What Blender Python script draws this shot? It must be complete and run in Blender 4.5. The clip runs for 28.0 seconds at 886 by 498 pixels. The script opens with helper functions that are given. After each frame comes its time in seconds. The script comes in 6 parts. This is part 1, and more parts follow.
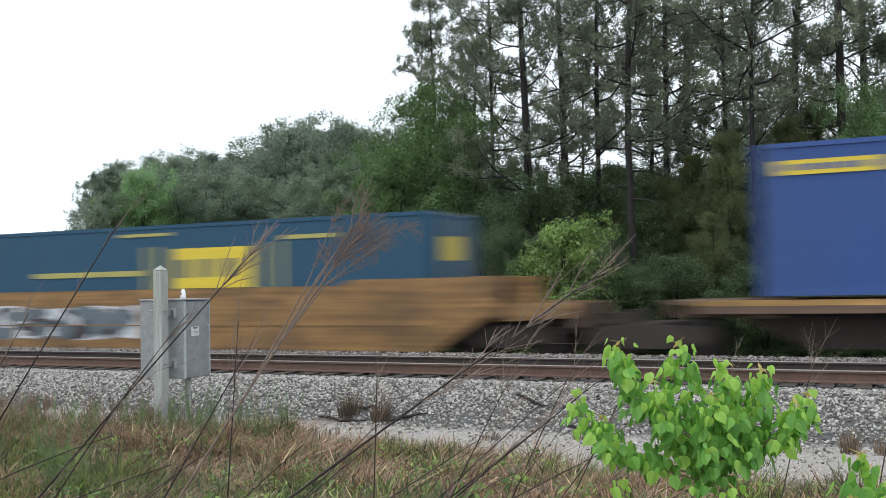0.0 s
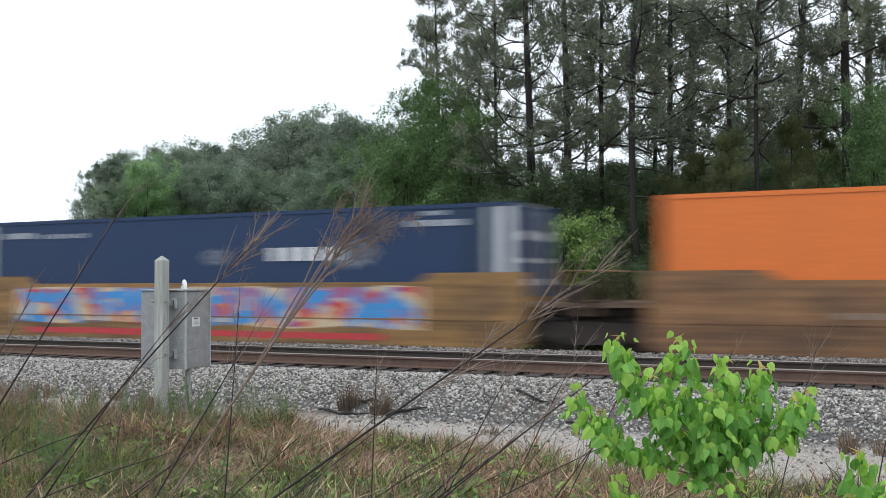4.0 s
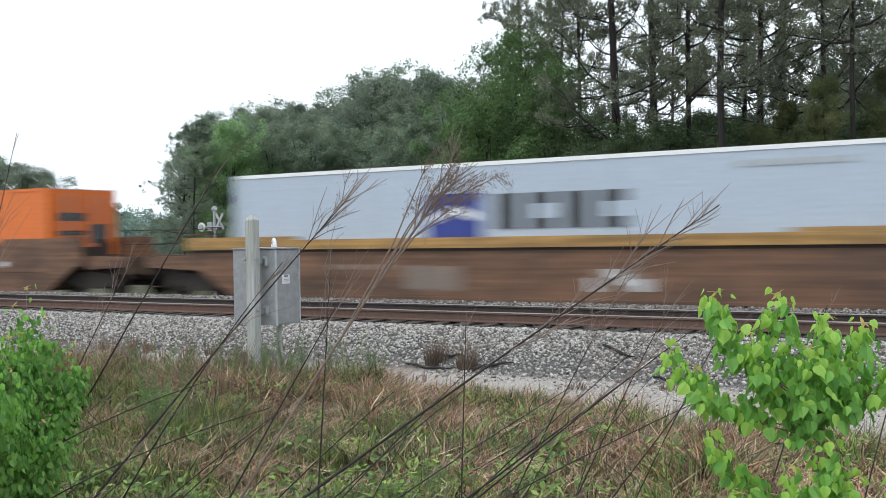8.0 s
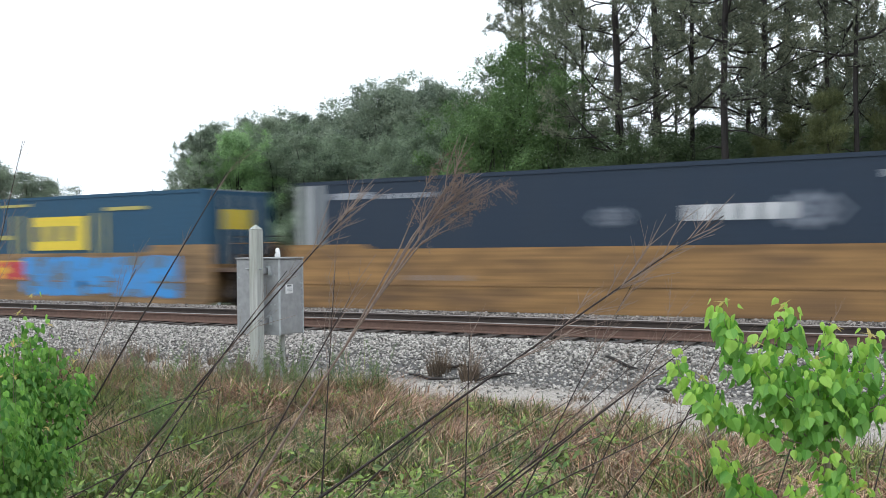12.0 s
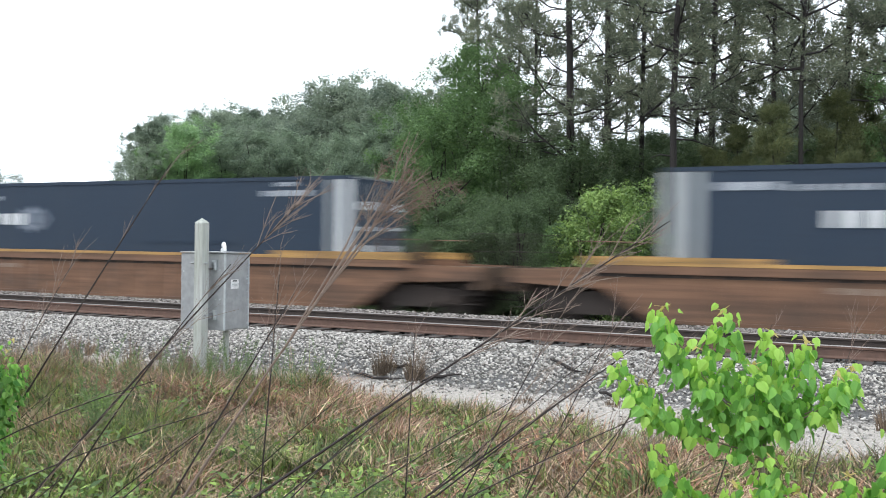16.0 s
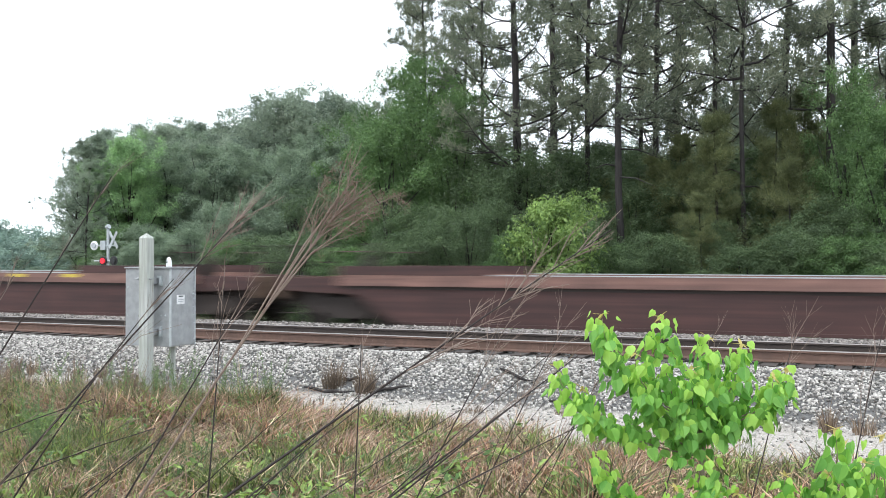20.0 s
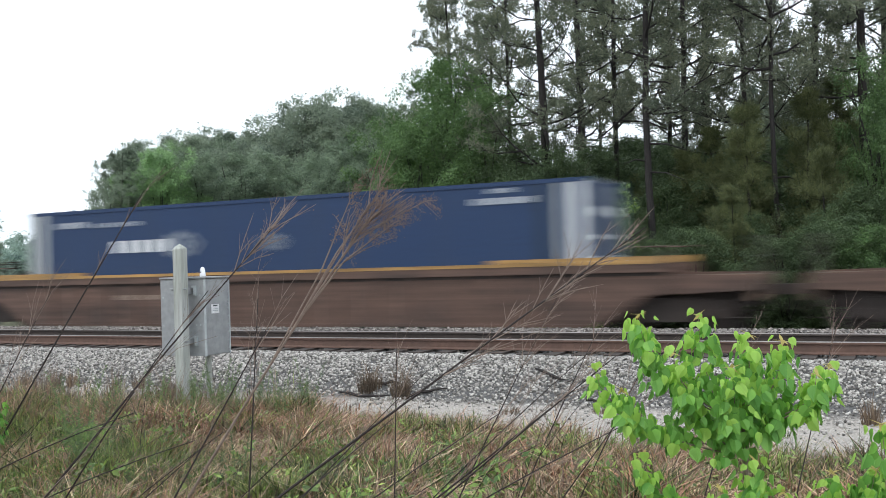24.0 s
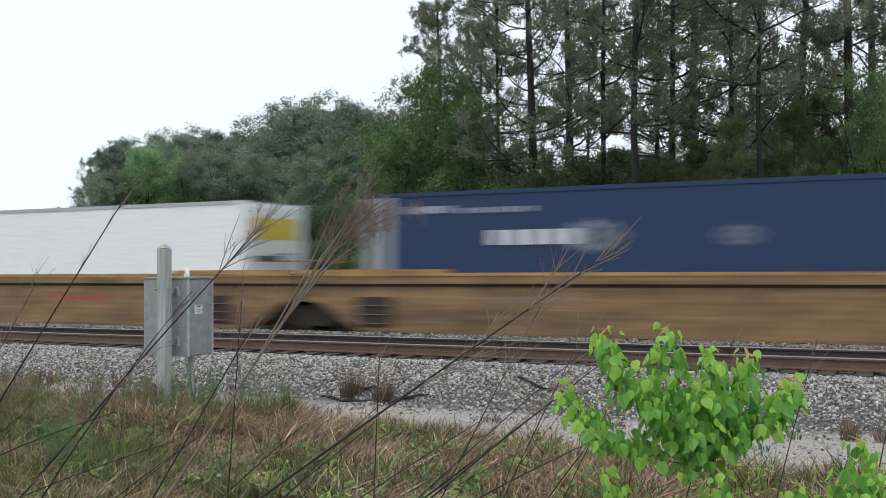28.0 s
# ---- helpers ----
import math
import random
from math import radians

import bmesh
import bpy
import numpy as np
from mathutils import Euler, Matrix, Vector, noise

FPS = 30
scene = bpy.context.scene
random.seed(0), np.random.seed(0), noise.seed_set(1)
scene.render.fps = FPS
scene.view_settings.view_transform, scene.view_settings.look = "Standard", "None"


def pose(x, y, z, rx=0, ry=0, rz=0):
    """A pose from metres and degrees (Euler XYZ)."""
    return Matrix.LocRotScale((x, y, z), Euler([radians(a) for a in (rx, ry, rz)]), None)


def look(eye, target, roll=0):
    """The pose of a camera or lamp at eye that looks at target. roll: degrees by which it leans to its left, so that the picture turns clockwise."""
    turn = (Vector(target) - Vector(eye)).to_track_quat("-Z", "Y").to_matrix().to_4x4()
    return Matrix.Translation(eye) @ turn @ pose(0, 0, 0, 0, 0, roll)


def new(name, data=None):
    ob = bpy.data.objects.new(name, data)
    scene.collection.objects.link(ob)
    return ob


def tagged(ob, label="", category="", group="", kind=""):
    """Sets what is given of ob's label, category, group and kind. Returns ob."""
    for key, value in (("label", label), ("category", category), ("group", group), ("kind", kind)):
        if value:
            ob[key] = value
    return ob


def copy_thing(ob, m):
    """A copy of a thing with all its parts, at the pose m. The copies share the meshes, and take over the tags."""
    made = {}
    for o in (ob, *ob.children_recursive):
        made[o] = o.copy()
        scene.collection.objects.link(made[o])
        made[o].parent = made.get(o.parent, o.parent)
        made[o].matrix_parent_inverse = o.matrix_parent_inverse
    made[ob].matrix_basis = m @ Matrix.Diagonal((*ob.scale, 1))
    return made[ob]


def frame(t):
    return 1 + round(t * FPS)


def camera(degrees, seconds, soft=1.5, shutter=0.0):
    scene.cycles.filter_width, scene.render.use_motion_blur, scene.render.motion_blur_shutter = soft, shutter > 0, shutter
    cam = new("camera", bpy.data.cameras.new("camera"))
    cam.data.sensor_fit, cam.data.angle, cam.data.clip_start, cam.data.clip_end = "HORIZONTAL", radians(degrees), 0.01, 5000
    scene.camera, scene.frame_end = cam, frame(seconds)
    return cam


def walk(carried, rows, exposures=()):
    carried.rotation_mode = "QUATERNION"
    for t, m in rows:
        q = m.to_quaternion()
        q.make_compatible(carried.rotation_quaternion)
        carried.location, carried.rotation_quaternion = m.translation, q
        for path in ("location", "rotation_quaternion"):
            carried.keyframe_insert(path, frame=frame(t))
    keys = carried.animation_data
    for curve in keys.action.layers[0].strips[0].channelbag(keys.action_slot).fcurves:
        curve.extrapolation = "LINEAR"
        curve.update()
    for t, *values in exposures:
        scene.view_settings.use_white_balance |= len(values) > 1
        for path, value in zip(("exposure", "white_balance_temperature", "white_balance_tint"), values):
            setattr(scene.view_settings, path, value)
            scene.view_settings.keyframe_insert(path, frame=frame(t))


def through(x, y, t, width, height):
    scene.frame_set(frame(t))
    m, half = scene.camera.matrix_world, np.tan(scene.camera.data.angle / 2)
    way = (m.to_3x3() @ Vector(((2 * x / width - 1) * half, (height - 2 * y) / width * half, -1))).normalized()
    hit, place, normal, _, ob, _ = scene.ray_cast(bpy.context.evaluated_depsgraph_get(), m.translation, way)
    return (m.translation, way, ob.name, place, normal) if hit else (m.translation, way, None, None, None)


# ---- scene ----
cam = camera(49.0, 28.0, soft=0.6, shutter=0.75)

# seconds, x, y, z, yaw, pitch, roll of the hand-held camera
PATH = [
(0, -0.008, 0.004, 1.396, 25.036, 2.099, 1.162),
(0.5, -0.001, 0.010, 1.399, 25.145, 1.967, 1.143),
(1, 0.002, 0.004, 1.408, 25.131, 1.834, 0.940),
(1.5, -0.000, -0.002, 1.399, 24.986, 1.915, 0.584),
(2, 0.009, -0.008, 1.400, 24.843, 1.961, 0.581),
(2.5, 0.009, 0.004, 1.401, 24.884, 1.994, 0.778),
(3, -0.011, 0.004, 1.404, 25.000, 1.909, 0.719),
(3.5, -0.010, 0.006, 1.391, 25.124, 1.818, 0.190),
(5.5, 0.000, 0.011, 1.382, 25.111, 1.295, 1.186),
(6, -0.005, 0.007, 1.387, 25.553, 0.775, 1.034),
(6.5, -0.020, -0.004, 1.394, 27.821, 0.159, 0.776),
(7, -0.006, -0.025, 1.396, 28.964, -0.380, 0.954),
(7.5, -0.009, -0.028, 1.400, 29.639, -0.691, 0.990),
(8, -0.012, -0.024, 1.400, 30.038, -0.783, 0.973),
(8.5, -0.012, -0.032, 1.403, 30.226, -0.684, 0.954),
(9, -0.023, -0.035, 1.406, 30.304, -0.452, 0.883),
(9.5, -0.011, -0.040, 1.408, 30.491, -0.186, 0.737),
(10, -0.020, -0.033, 1.402, 30.580, 0.077, 0.712),
(10.5, -0.026, -0.037, 1.404, 30.581, 0.209, 1.010),
(11, -0.023, -0.025, 1.394, 30.545, 0.222, 1.011),
(11.5, -0.025, -0.022, 1.394, 30.390, 0.074, 0.911),
(12, -0.015, -0.029, 1.394, 30.221, -0.135, 0.723),
(12.5, -0.025, -0.027, 1.392, 30.048, -0.291, 0.380),
(14.5, -0.022, -0.017, 1.394, 29.197, -0.460, 0.608),
(15, -0.014, -0.040, 1.396, 28.841, -0.322, -0.774),
(15.5, -0.034, -0.011, 1.390, 28.034, -0.100, -0.906),
(16, -0.019, -0.006, 1.384, 27.228, -0.106, -0.867),
(16.5, -0.020, 0.000, 1.383, 26.539, -0.201, -0.451),
(17, -0.014, -0.003, 1.390, 26.157, -0.187, -0.065),
(17.5, -0.013, -0.008, 1.394, 26.004, -0.116, -0.072),
(18, -0.017, 0.003, 1.386, 25.968, 0.032, 0.007),
(18.5, -0.013, -0.000, 1.383, 25.828, 0.180, 0.031),
(19, -0.005, 0.007, 1.379, 25.359, 0.335, 0.104),
(19.5, -0.005, 0.005, 1.385, 24.706, 0.429, -0.061),
(20, 0.002, -0.006, 1.381, 24.261, 0.598, 0.007),
(20.5, -0.005, -0.005, 1.391, 24.220, 0.749, -0.077),
(21, -0.021, -0.003, 1.386, 24.839, 0.793, -0.060),
(21.5, -0.020, 0.005, 1.388, 25.533, 0.732, 0.150),
(23.5, -0.018, 0.011, 1.388, 26.145, 0.640, 1.457),
(24, -0.011, 0.006, 1.394, 26.092, 0.688, 1.753),
(24.5, -0.008, 0.001, 1.386, 25.923, 0.757, 2.031),
(25, -0.016, 0.008, 1.389, 25.698, 0.752, 1.546),
(25.5, -0.015, 0.010, 1.395, 25.629, 0.831, 1.042),
(26, -0.015, 0.009, 1.387, 25.538, 0.958, 0.931),
(26.5, 0.003, 0.008, 1.393, 25.562, 1.007, 0.950),
(27, -0.010, -0.000, 1.393, 25.435, 1.021, 0.886),
(27.5, -0.006, -0.005, 1.388, 25.391, 1.068, 0.589),
(28, -0.006, -0.001, 1.395, 25.225, 1.040, 0.359),
]
# the camera's own exposure, in stops
EXPOSURE = [(0, -0.2), (1, 0.12), (2, 0.18), (3, -0.15), (3.5, -0.25), (6, -0.3), (7, -0.45), (8, -0.15), (9, 0.0), (10, -0.4), (11, -0.45), (12, -0.05), (12.5, 0.0), (15, 0.15), (16, 0.32), (17, 0.38), (18, 0.15), (19, 0.38), (20, 0.5), (21, 0.5), (21.5, 0.4), (23.5, -0.4), (24, 0.0), (25, -0.4), (26, 0.05), (27, -0.18), (28, -0.45)]
walk(cam, [(t, pose(x, y, z, 90 + p, r, w)) for t, x, y, z, w, p, r in PATH], [(t, e, 6200, 10) for t, e in EXPOSURE])

# ---- world and sun: bright overcast ----
world = bpy.data.worlds.new("overcast_sky")
scene.world = world
world.use_nodes = True
wn = world.node_tree
wn.nodes.clear()
w_out = wn.nodes.new("ShaderNodeOutputWorld")
w_bg = wn.nodes.new("ShaderNodeBackground")
w_bg.inputs[1].default_value = 1.0
w_sky = wn.nodes.new("ShaderNodeTexSky")
w_sky.sky_type = 'NISHITA'
w_sky.sun_disc = False
w_sky.sun_elevation, w_sky.sun_rotation = radians(55), radians(200)
w_sky.dust_density, w_sky.air_density = 6.0, 1.5
w_dim = wn.nodes.new("ShaderNodeMixRGB")
w_dim.blend_type = 'MULTIPLY'
w_dim.inputs[0].default_value = 1.0
w_dim.inputs[2].default_value = (0.1, 0.1, 0.1, 1)
w_mix = wn.nodes.new("ShaderNodeMixRGB")
w_mix.inputs[0].default_value = 0.9
w_mix.inputs[2].default_value = (1.46, 1.55, 1.62, 1)
wn.links.new(w_sky.outputs[0], w_dim.inputs[1])
wn.links.new(w_dim.outputs[0], w_mix.inputs[1])
wn.links.new(w_mix.outputs[0], w_bg.inputs[0])
wn.links.new(w_bg.outputs[0], w_out.inputs[0])
sun = new("sun", bpy.data.lights.new("sun", 'SUN'))
sun.data.energy, sun.data.angle, sun.data.color = 1.2, radians(25), (1.0, 0.985, 0.95)
sun.matrix_world = look((0, 0, 40), (10, 28, -10))


# ---- materials ----
def nodes_of(name):
    m = bpy.data.materials.new(name)
    m.use_nodes = True
    t = m.node_tree
    return m, t, t.nodes["Principled BSDF"]


def ramp_mix(t, fac, a, b, lo=0.35, hi=0.65):
    r = t.nodes.new("ShaderNodeValToRGB")
    r.color_ramp.elements[0].position, r.color_ramp.elements[1].position = lo, hi
    r.color_ramp.elements[0].color, r.color_ramp.elements[1].color = (*a, 1), (*b, 1)
    t.links.new(fac, r.inputs[0])
    return r.outputs[0]


def noise_node(t, scale, detail=4.0, stretch=(1, 1, 1), coords="Object"):
    c = t.nodes.new("ShaderNodeTexCoord")
    mp = t.nodes.new("ShaderNodeMapping")
    mp.inputs[3].default_value = stretch
    n = t.nodes.new("ShaderNodeTexNoise")
    n.inputs["Scale"].default_value, n.inputs["Detail"].default_value = scale, detail
    t.links.new(c.outputs[coords], mp.inputs[0])
    t.links.new(mp.outputs[0], n.inputs[0])
    return n.outputs[0]


def blend(t, kind, fac, a, b):
    m = t.nodes.new("ShaderNodeMixRGB")
    m.blend_type = kind
    for i, v in ((0, fac), (1, a), (2, b)):
        if hasattr(v, "is_linked"):
            t.links.new(v, m.inputs[i])
        elif i == 0:
            m.inputs[0].default_value = v
        else:
            m.inputs[i].default_value = (*v, 1)
    return m.outputs[0]


def bumped(t, bsdf, height, strength=0.3, dist=0.02):
    b = t.nodes.new("ShaderNodeBump")
    b.inputs["Strength"].default_value, b.inputs["Distance"].default_value = strength, dist
    t.links.new(height, b.inputs["Height"])
    t.links.new(b.outputs[0], bsdf.inputs["Normal"])


def paint(name, col, wear=(0.12, 0.07, 0.045), amount=0.25, rough=0.5, metal=0.0, streak=True, scale=1.0, smear=0.0):
    """Weathered paint: mottled at two scales, with streaks of grime."""
    m, t, b = nodes_of(name)
    fine = noise_node(t, 14 * scale)
    wide = noise_node(t, 0.9 * scale, 6, (0.6, 0.6, 2.2) if not streak else (2.4, 2.4, 0.35))
    c1 = ramp_mix(t, fine, [v * 0.86 for v in col], [min(1, v * 1.08) for v in col])
    r = t.nodes.new("ShaderNodeMapRange")
    r.inputs[1].default_value, r.inputs[2].default_value, r.inputs[4].default_value = 0.45, 0.75, amount
    t.links.new(wide, r.inputs[0])
    c2 = blend(t, 'MIX', r.outputs[0], c1, wear)
    if smear:
        rows = noise_node(t, 1.3, 5, (0.22, 1.0, 7.0))
        spots = noise_node(t, 2.2, 4, (0.7, 1.0, 1.6))
        c2 = blend(t, 'MULTIPLY', smear, c2, ramp_mix(t, rows, (0.45, 0.42, 0.40), (1.35, 1.3, 1.25), 0.36, 0.66))
        c2 = blend(t, 'MULTIPLY', smear * 0.7, c2, ramp_mix(t, spots, (0.5, 0.48, 0.47), (1.25, 1.2, 1.15), 0.38, 0.62))
    t.links.new(c2, b.inputs["Base Color"])
    b.inputs["Roughness"].default_value, b.inputs["Metallic"].default_value = rough, metal
    bumped(t, b, fine, 0.08, 0.01)
    return m


def leafy(name, dark, light, through=0.35, patch=0.7, low=(0.55, 0.6, 0.6), high=(1.25, 1.2, 1.1)):
    """Leaves: each one its own shade, letting light through."""
    m, t, b = nodes_of(name)
    g = t.nodes.new("ShaderNodeNewGeometry")
    wide = noise_node(t, patch, 2)
    c = ramp_mix(t, g.outputs["Random Per Island"], dark, light, 0.0, 1.0)
    c = blend(t, 'MULTIPLY', 1.0, c, ramp_mix(t, wide, low, high, 0.3, 0.7))
    t.links.new(c, b.inputs["Base Color"])
    b.inputs["Roughness"].default_value = 0.55
    tr = t.nodes.new("ShaderNodeBsdfTranslucent")
    t.links.new(c, tr.inputs[0])
    mx = t.nodes.new("ShaderNodeMixShader")
    mx.inputs[0].default_value = through
    t.links.new(b.outputs[0], mx.inputs[1])
    t.links.new(tr.outputs[0], mx.inputs[2])
    t.links.new(mx.outputs[0], t.nodes["Material Output"].inputs[0])
    return m


def stony(name, a, b_, scale=25.0, rough=0.9):
    m, t, b = nodes_of(name)
    g = t.nodes.new("ShaderNodeNewGeometry")
    c = ramp_mix(t, g.outputs["Random Per Island"], a, b_, 0.0, 1.0)
    n = noise_node(t, scale)
    c = blend(t, 'MULTIPLY', 0.5, c, ramp_mix(t, n, (0.6, 0.58, 0.55), (1.2, 1.2, 1.2)))
    t.links.new(c, b.inputs["Base Color"])
    b.inputs["Roughness"].default_value = rough
    return m


M = {}
M["tan"] = paint("weathered_yellow_tan", (0.28, 0.16, 0.057), (0.10, 0.06, 0.035), 0.85, 0.6, 0, False, smear=0.5)
M["brown"] = paint("rusty_brown_paint", (0.18, 0.097, 0.056), (0.06, 0.042, 0.032), 0.85, 0.65, 0, False, smear=0.5)
M["orangebrown"] = paint("orange_brown_paint", (0.23, 0.122, 0.055), (0.075, 0.045, 0.033), 0.85, 0.6, 0, False, smear=0.5)
M["umber"] = paint("dark_umber_paint", (0.115, 0.068, 0.05), (0.05, 0.035, 0.03), 0.8, 0.65, 0, False, smear=0.5)
M["dark"] = paint("dark_brown_paint", (0.14, 0.09, 0.06), (0.07, 0.05, 0.04), 0.6, 0.65, smear=0.5)
# oxide red made darker: shade on the web below the sill is included
M["maroonbrown"] = paint("shaded_oxide_red_paint", (0.060, 0.025, 0.022), (0.036, 0.019, 0.017), 0.5, 0.65, smear=0.5)
M["olive"] = paint("dull_olive_tan_paint", (0.265, 0.165, 0.075), (0.10, 0.07, 0.04), 0.85, 0.6, 0, False, smear=0.5)
M["yellow"] = paint("yellow_sill_paint", (0.42, 0.25, 0.08), (0.14, 0.085, 0.045), 0.8, 0.5, 0, False, smear=0.5)
M["sillbrown"] = paint("faded_brown_sill_paint", (0.27, 0.165, 0.09), (0.14, 0.09, 0.055), 0.6, 0.55, smear=0.5)
M["rosy"] = paint("faded_rosy_brown_sill", (0.20, 0.108, 0.088), (0.075, 0.045, 0.038), 0.8, 0.6, 0, False, 1.4, smear=0.5)
M["steel"] = paint("grimy_truck_steel", (0.034, 0.025, 0.021), (0.066, 0.043, 0.032), 0.6, 0.75)
M["wheel"] = paint("dark_wheel_steel", (0.05, 0.042, 0.038), (0.09, 0.06, 0.04), 0.5, 0.5, 0.4)
M["navy"] = paint("navy_blue_panel", (0.010, 0.034, 0.098), (0.025, 0.04, 0.07), 0.4, 0.65)
M["slate"] = paint("dark_slate_blue_panel", (0.011, 0.026, 0.05), (0.025, 0.035, 0.05), 0.4, 0.7)
M["teal"] = paint("dull_teal_blue_panel", (0.015, 0.072, 0.132), (0.03, 0.065, 0.095), 0.4, 0.7)
M["blue"] = paint("royal_blue_panel", (0.032, 0.082, 0.27), (0.05, 0.08, 0.16), 0.35, 0.55)
M["maroon"] = paint("dull_red_panel", (0.24, 0.045, 0.05), (0.15, 0.06, 0.05), 0.35, 0.5)
M["white"] = paint("white_panel", (0.87, 0.88, 0.87), (0.62, 0.60, 0.55), 0.2, 0.4)
M["cream"] = paint("cream_white_panel", (0.76, 0.72, 0.62), (0.55, 0.50, 0.40), 0.3, 0.45)
M["orange"] = paint("bright_orange_panel", (0.74, 0.175, 0.025), (0.45, 0.15, 0.05), 0.3, 0.5)
M["coral"] = paint("faded_coral_orange_panel", (0.72, 0.17, 0.055), (0.5, 0.22, 0.12), 0.35, 0.5)
M["paleblue"] = paint("pale_blue_grey_panel", (0.46, 0.53, 0.61), (0.35, 0.38, 0.42), 0.3, 0.45)
M["greytrim"] = paint("light_grey_trim", (0.42, 0.45, 0.46), (0.25, 0.25, 0.24), 0.4, 0.5)
M["logowhite"] = paint("white_lettering_paint", (0.72, 0.74, 0.75), (0.5, 0.5, 0.5), 0.2, 0.5)
M["logosoft"] = paint("worn_white_lettering", (0.42, 0.45, 0.49), (0.2, 0.22, 0.26), 0.5, 0.6)
M["logofaint"] = paint("faded_grey_logo_paint", (0.20, 0.23, 0.28), (0.09, 0.11, 0.15), 0.5, 0.6)
M["logoyellow"] = paint("yellow_decal", (0.72, 0.55, 0.04), (0.5, 0.38, 0.06), 0.2, 0.5)
M["stripe"] = paint("faded_yellow_stripe", (0.42, 0.38, 0.11), (0.22, 0.24, 0.12), 0.5, 0.55)
M["logodark"] = paint("dark_decal", (0.05, 0.055, 0.06), (0.1, 0.1, 0.1), 0.2, 0.5)
M["logogreen"] = paint("dark_green_decal", (0.06, 0.17, 0.12), (0.2, 0.25, 0.22), 0.3, 0.5)
M["logoblue"] = paint("deep_blue_decal", (0.03, 0.05, 0.26), (0.1, 0.12, 0.3), 0.2, 0.5)
for key, col in (("g_white", (0.62, 0.63, 0.64)), ("g_black", (0.03, 0.03, 0.035)), ("g_red", (0.5, 0.04, 0.05)), ("g_green", (0.08, 0.28, 0.07)),
                 ("g_blue", (0.05, 0.27, 0.62)), ("g_yellow", (0.75, 0.45, 0.03)), ("g_mint", (0.22, 0.5, 0.40)), ("g_cream", (0.6, 0.47, 0.3)),
                 ("g_steel", (0.12, 0.16, 0.19)), ("g_teal", (0.04, 0.34, 0.22)), ("g_faint", (0.24, 0.18, 0.14)), ("g_haze", (0.19, 0.16, 0.14))):
    M[key] = paint("spray_paint_" + key[2:], col, (0.2, 0.12, 0.07), 0.3, 0.55)
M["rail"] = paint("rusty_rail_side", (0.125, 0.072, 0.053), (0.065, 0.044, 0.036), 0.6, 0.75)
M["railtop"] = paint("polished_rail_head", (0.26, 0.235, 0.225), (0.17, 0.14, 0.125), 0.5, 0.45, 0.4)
M["raildark"] = paint("dark_rail_side", (0.045, 0.034, 0.029), (0.075, 0.052, 0.042), 0.6, 0.8)
M["tie"] = paint("weathered_tie_timber", (0.045, 0.035, 0.03), (0.10, 0.08, 0.065), 0.6, 0.85, 0, False, 3)
M["ballast"] = stony("grey_granite_ballast", (0.07, 0.064, 0.058), (0.60, 0.57, 0.53))
M["ballast_dusty"] = stony("brown_dusted_ballast", (0.07, 0.06, 0.055), (0.40, 0.365, 0.335))
M["ballast_dark"] = stony("oil_stained_ballast", (0.02, 0.018, 0.016), (0.11, 0.095, 0.08))
M["galv"] = paint("galvanised_grey_cabinet", (0.33, 0.34, 0.345), (0.27, 0.27, 0.265), 0.3, 0.45, 0.25, True, 0.7)
def timber():
    """Sawn timber gone grey: fine upright grain, dark checks and a green tinge."""
    m, t, b = nodes_of("weathered_grey_timber_post")
    grain, wide = noise_node(t, 60, 5, (1, 1, 0.035)), noise_node(t, 3.0, 4, (1, 1, 0.5))
    c = ramp_mix(t, grain, (0.33, 0.335, 0.315), (0.49, 0.50, 0.475), 0.3, 0.66)
    c = blend(t, 'MULTIPLY', 0.7, c, ramp_mix(t, wide, (0.72, 0.76, 0.66), (1.05, 1.05, 1.05)))
    t.links.new(c, b.inputs["Base Color"])
    b.inputs["Roughness"].default_value = 0.9
    bumped(t, b, grain, 0.35, 0.01)
    return m


M["post"] = timber()
M["bark"] = paint("dark_pine_bark", (0.022, 0.019, 0.018), (0.048, 0.038, 0.033), 0.5, 0.9, 0, False, 4)
M["stalk"] = paint("dry_brown_stalk", (0.21, 0.155, 0.125), (0.34, 0.265, 0.215), 0.5, 0.8, 0, False, 20)
M["seeds"] = paint("reddish_tan_seed_husks", (0.20, 0.135, 0.10), (0.12, 0.08, 0.062), 0.5, 0.85, 0, False, 30)
M["darkstalk"] = paint("dark_weed_stalk", (0.03, 0.022, 0.02), (0.07, 0.05, 0.04), 0.5, 0.8, 0, False, 20)
M["needle"] = leafy("pine_needles", (0.14, 0.165, 0.12), (0.25, 0.275, 0.19), 0.42, 7.0, low=(0.5, 0.54, 0.52), high=(1.32, 1.28, 1.2))
# lightened grey-green: distance haze is put into the needle colour
M["needle_far"] = leafy("haze_pale_pine_needles", (0.19, 0.245, 0.19), (0.31, 0.37, 0.28), 0.45, 7.0, low=(0.5, 0.54, 0.52), high=(1.32, 1.28, 1.2))
M["needle_olive"] = leafy("olive_pine_needles", (0.105, 0.13, 0.06), (0.21, 0.24, 0.105), 0.42, 7.0, low=(0.62, 0.64, 0.62), high=(1.3, 1.25, 1.15))
M["leaf"] = leafy("dark_broad_leaves", (0.075, 0.12, 0.06), (0.15, 0.215, 0.10), 0.42, 6.0, low=(0.5, 0.54, 0.52), high=(1.32, 1.28, 1.2))
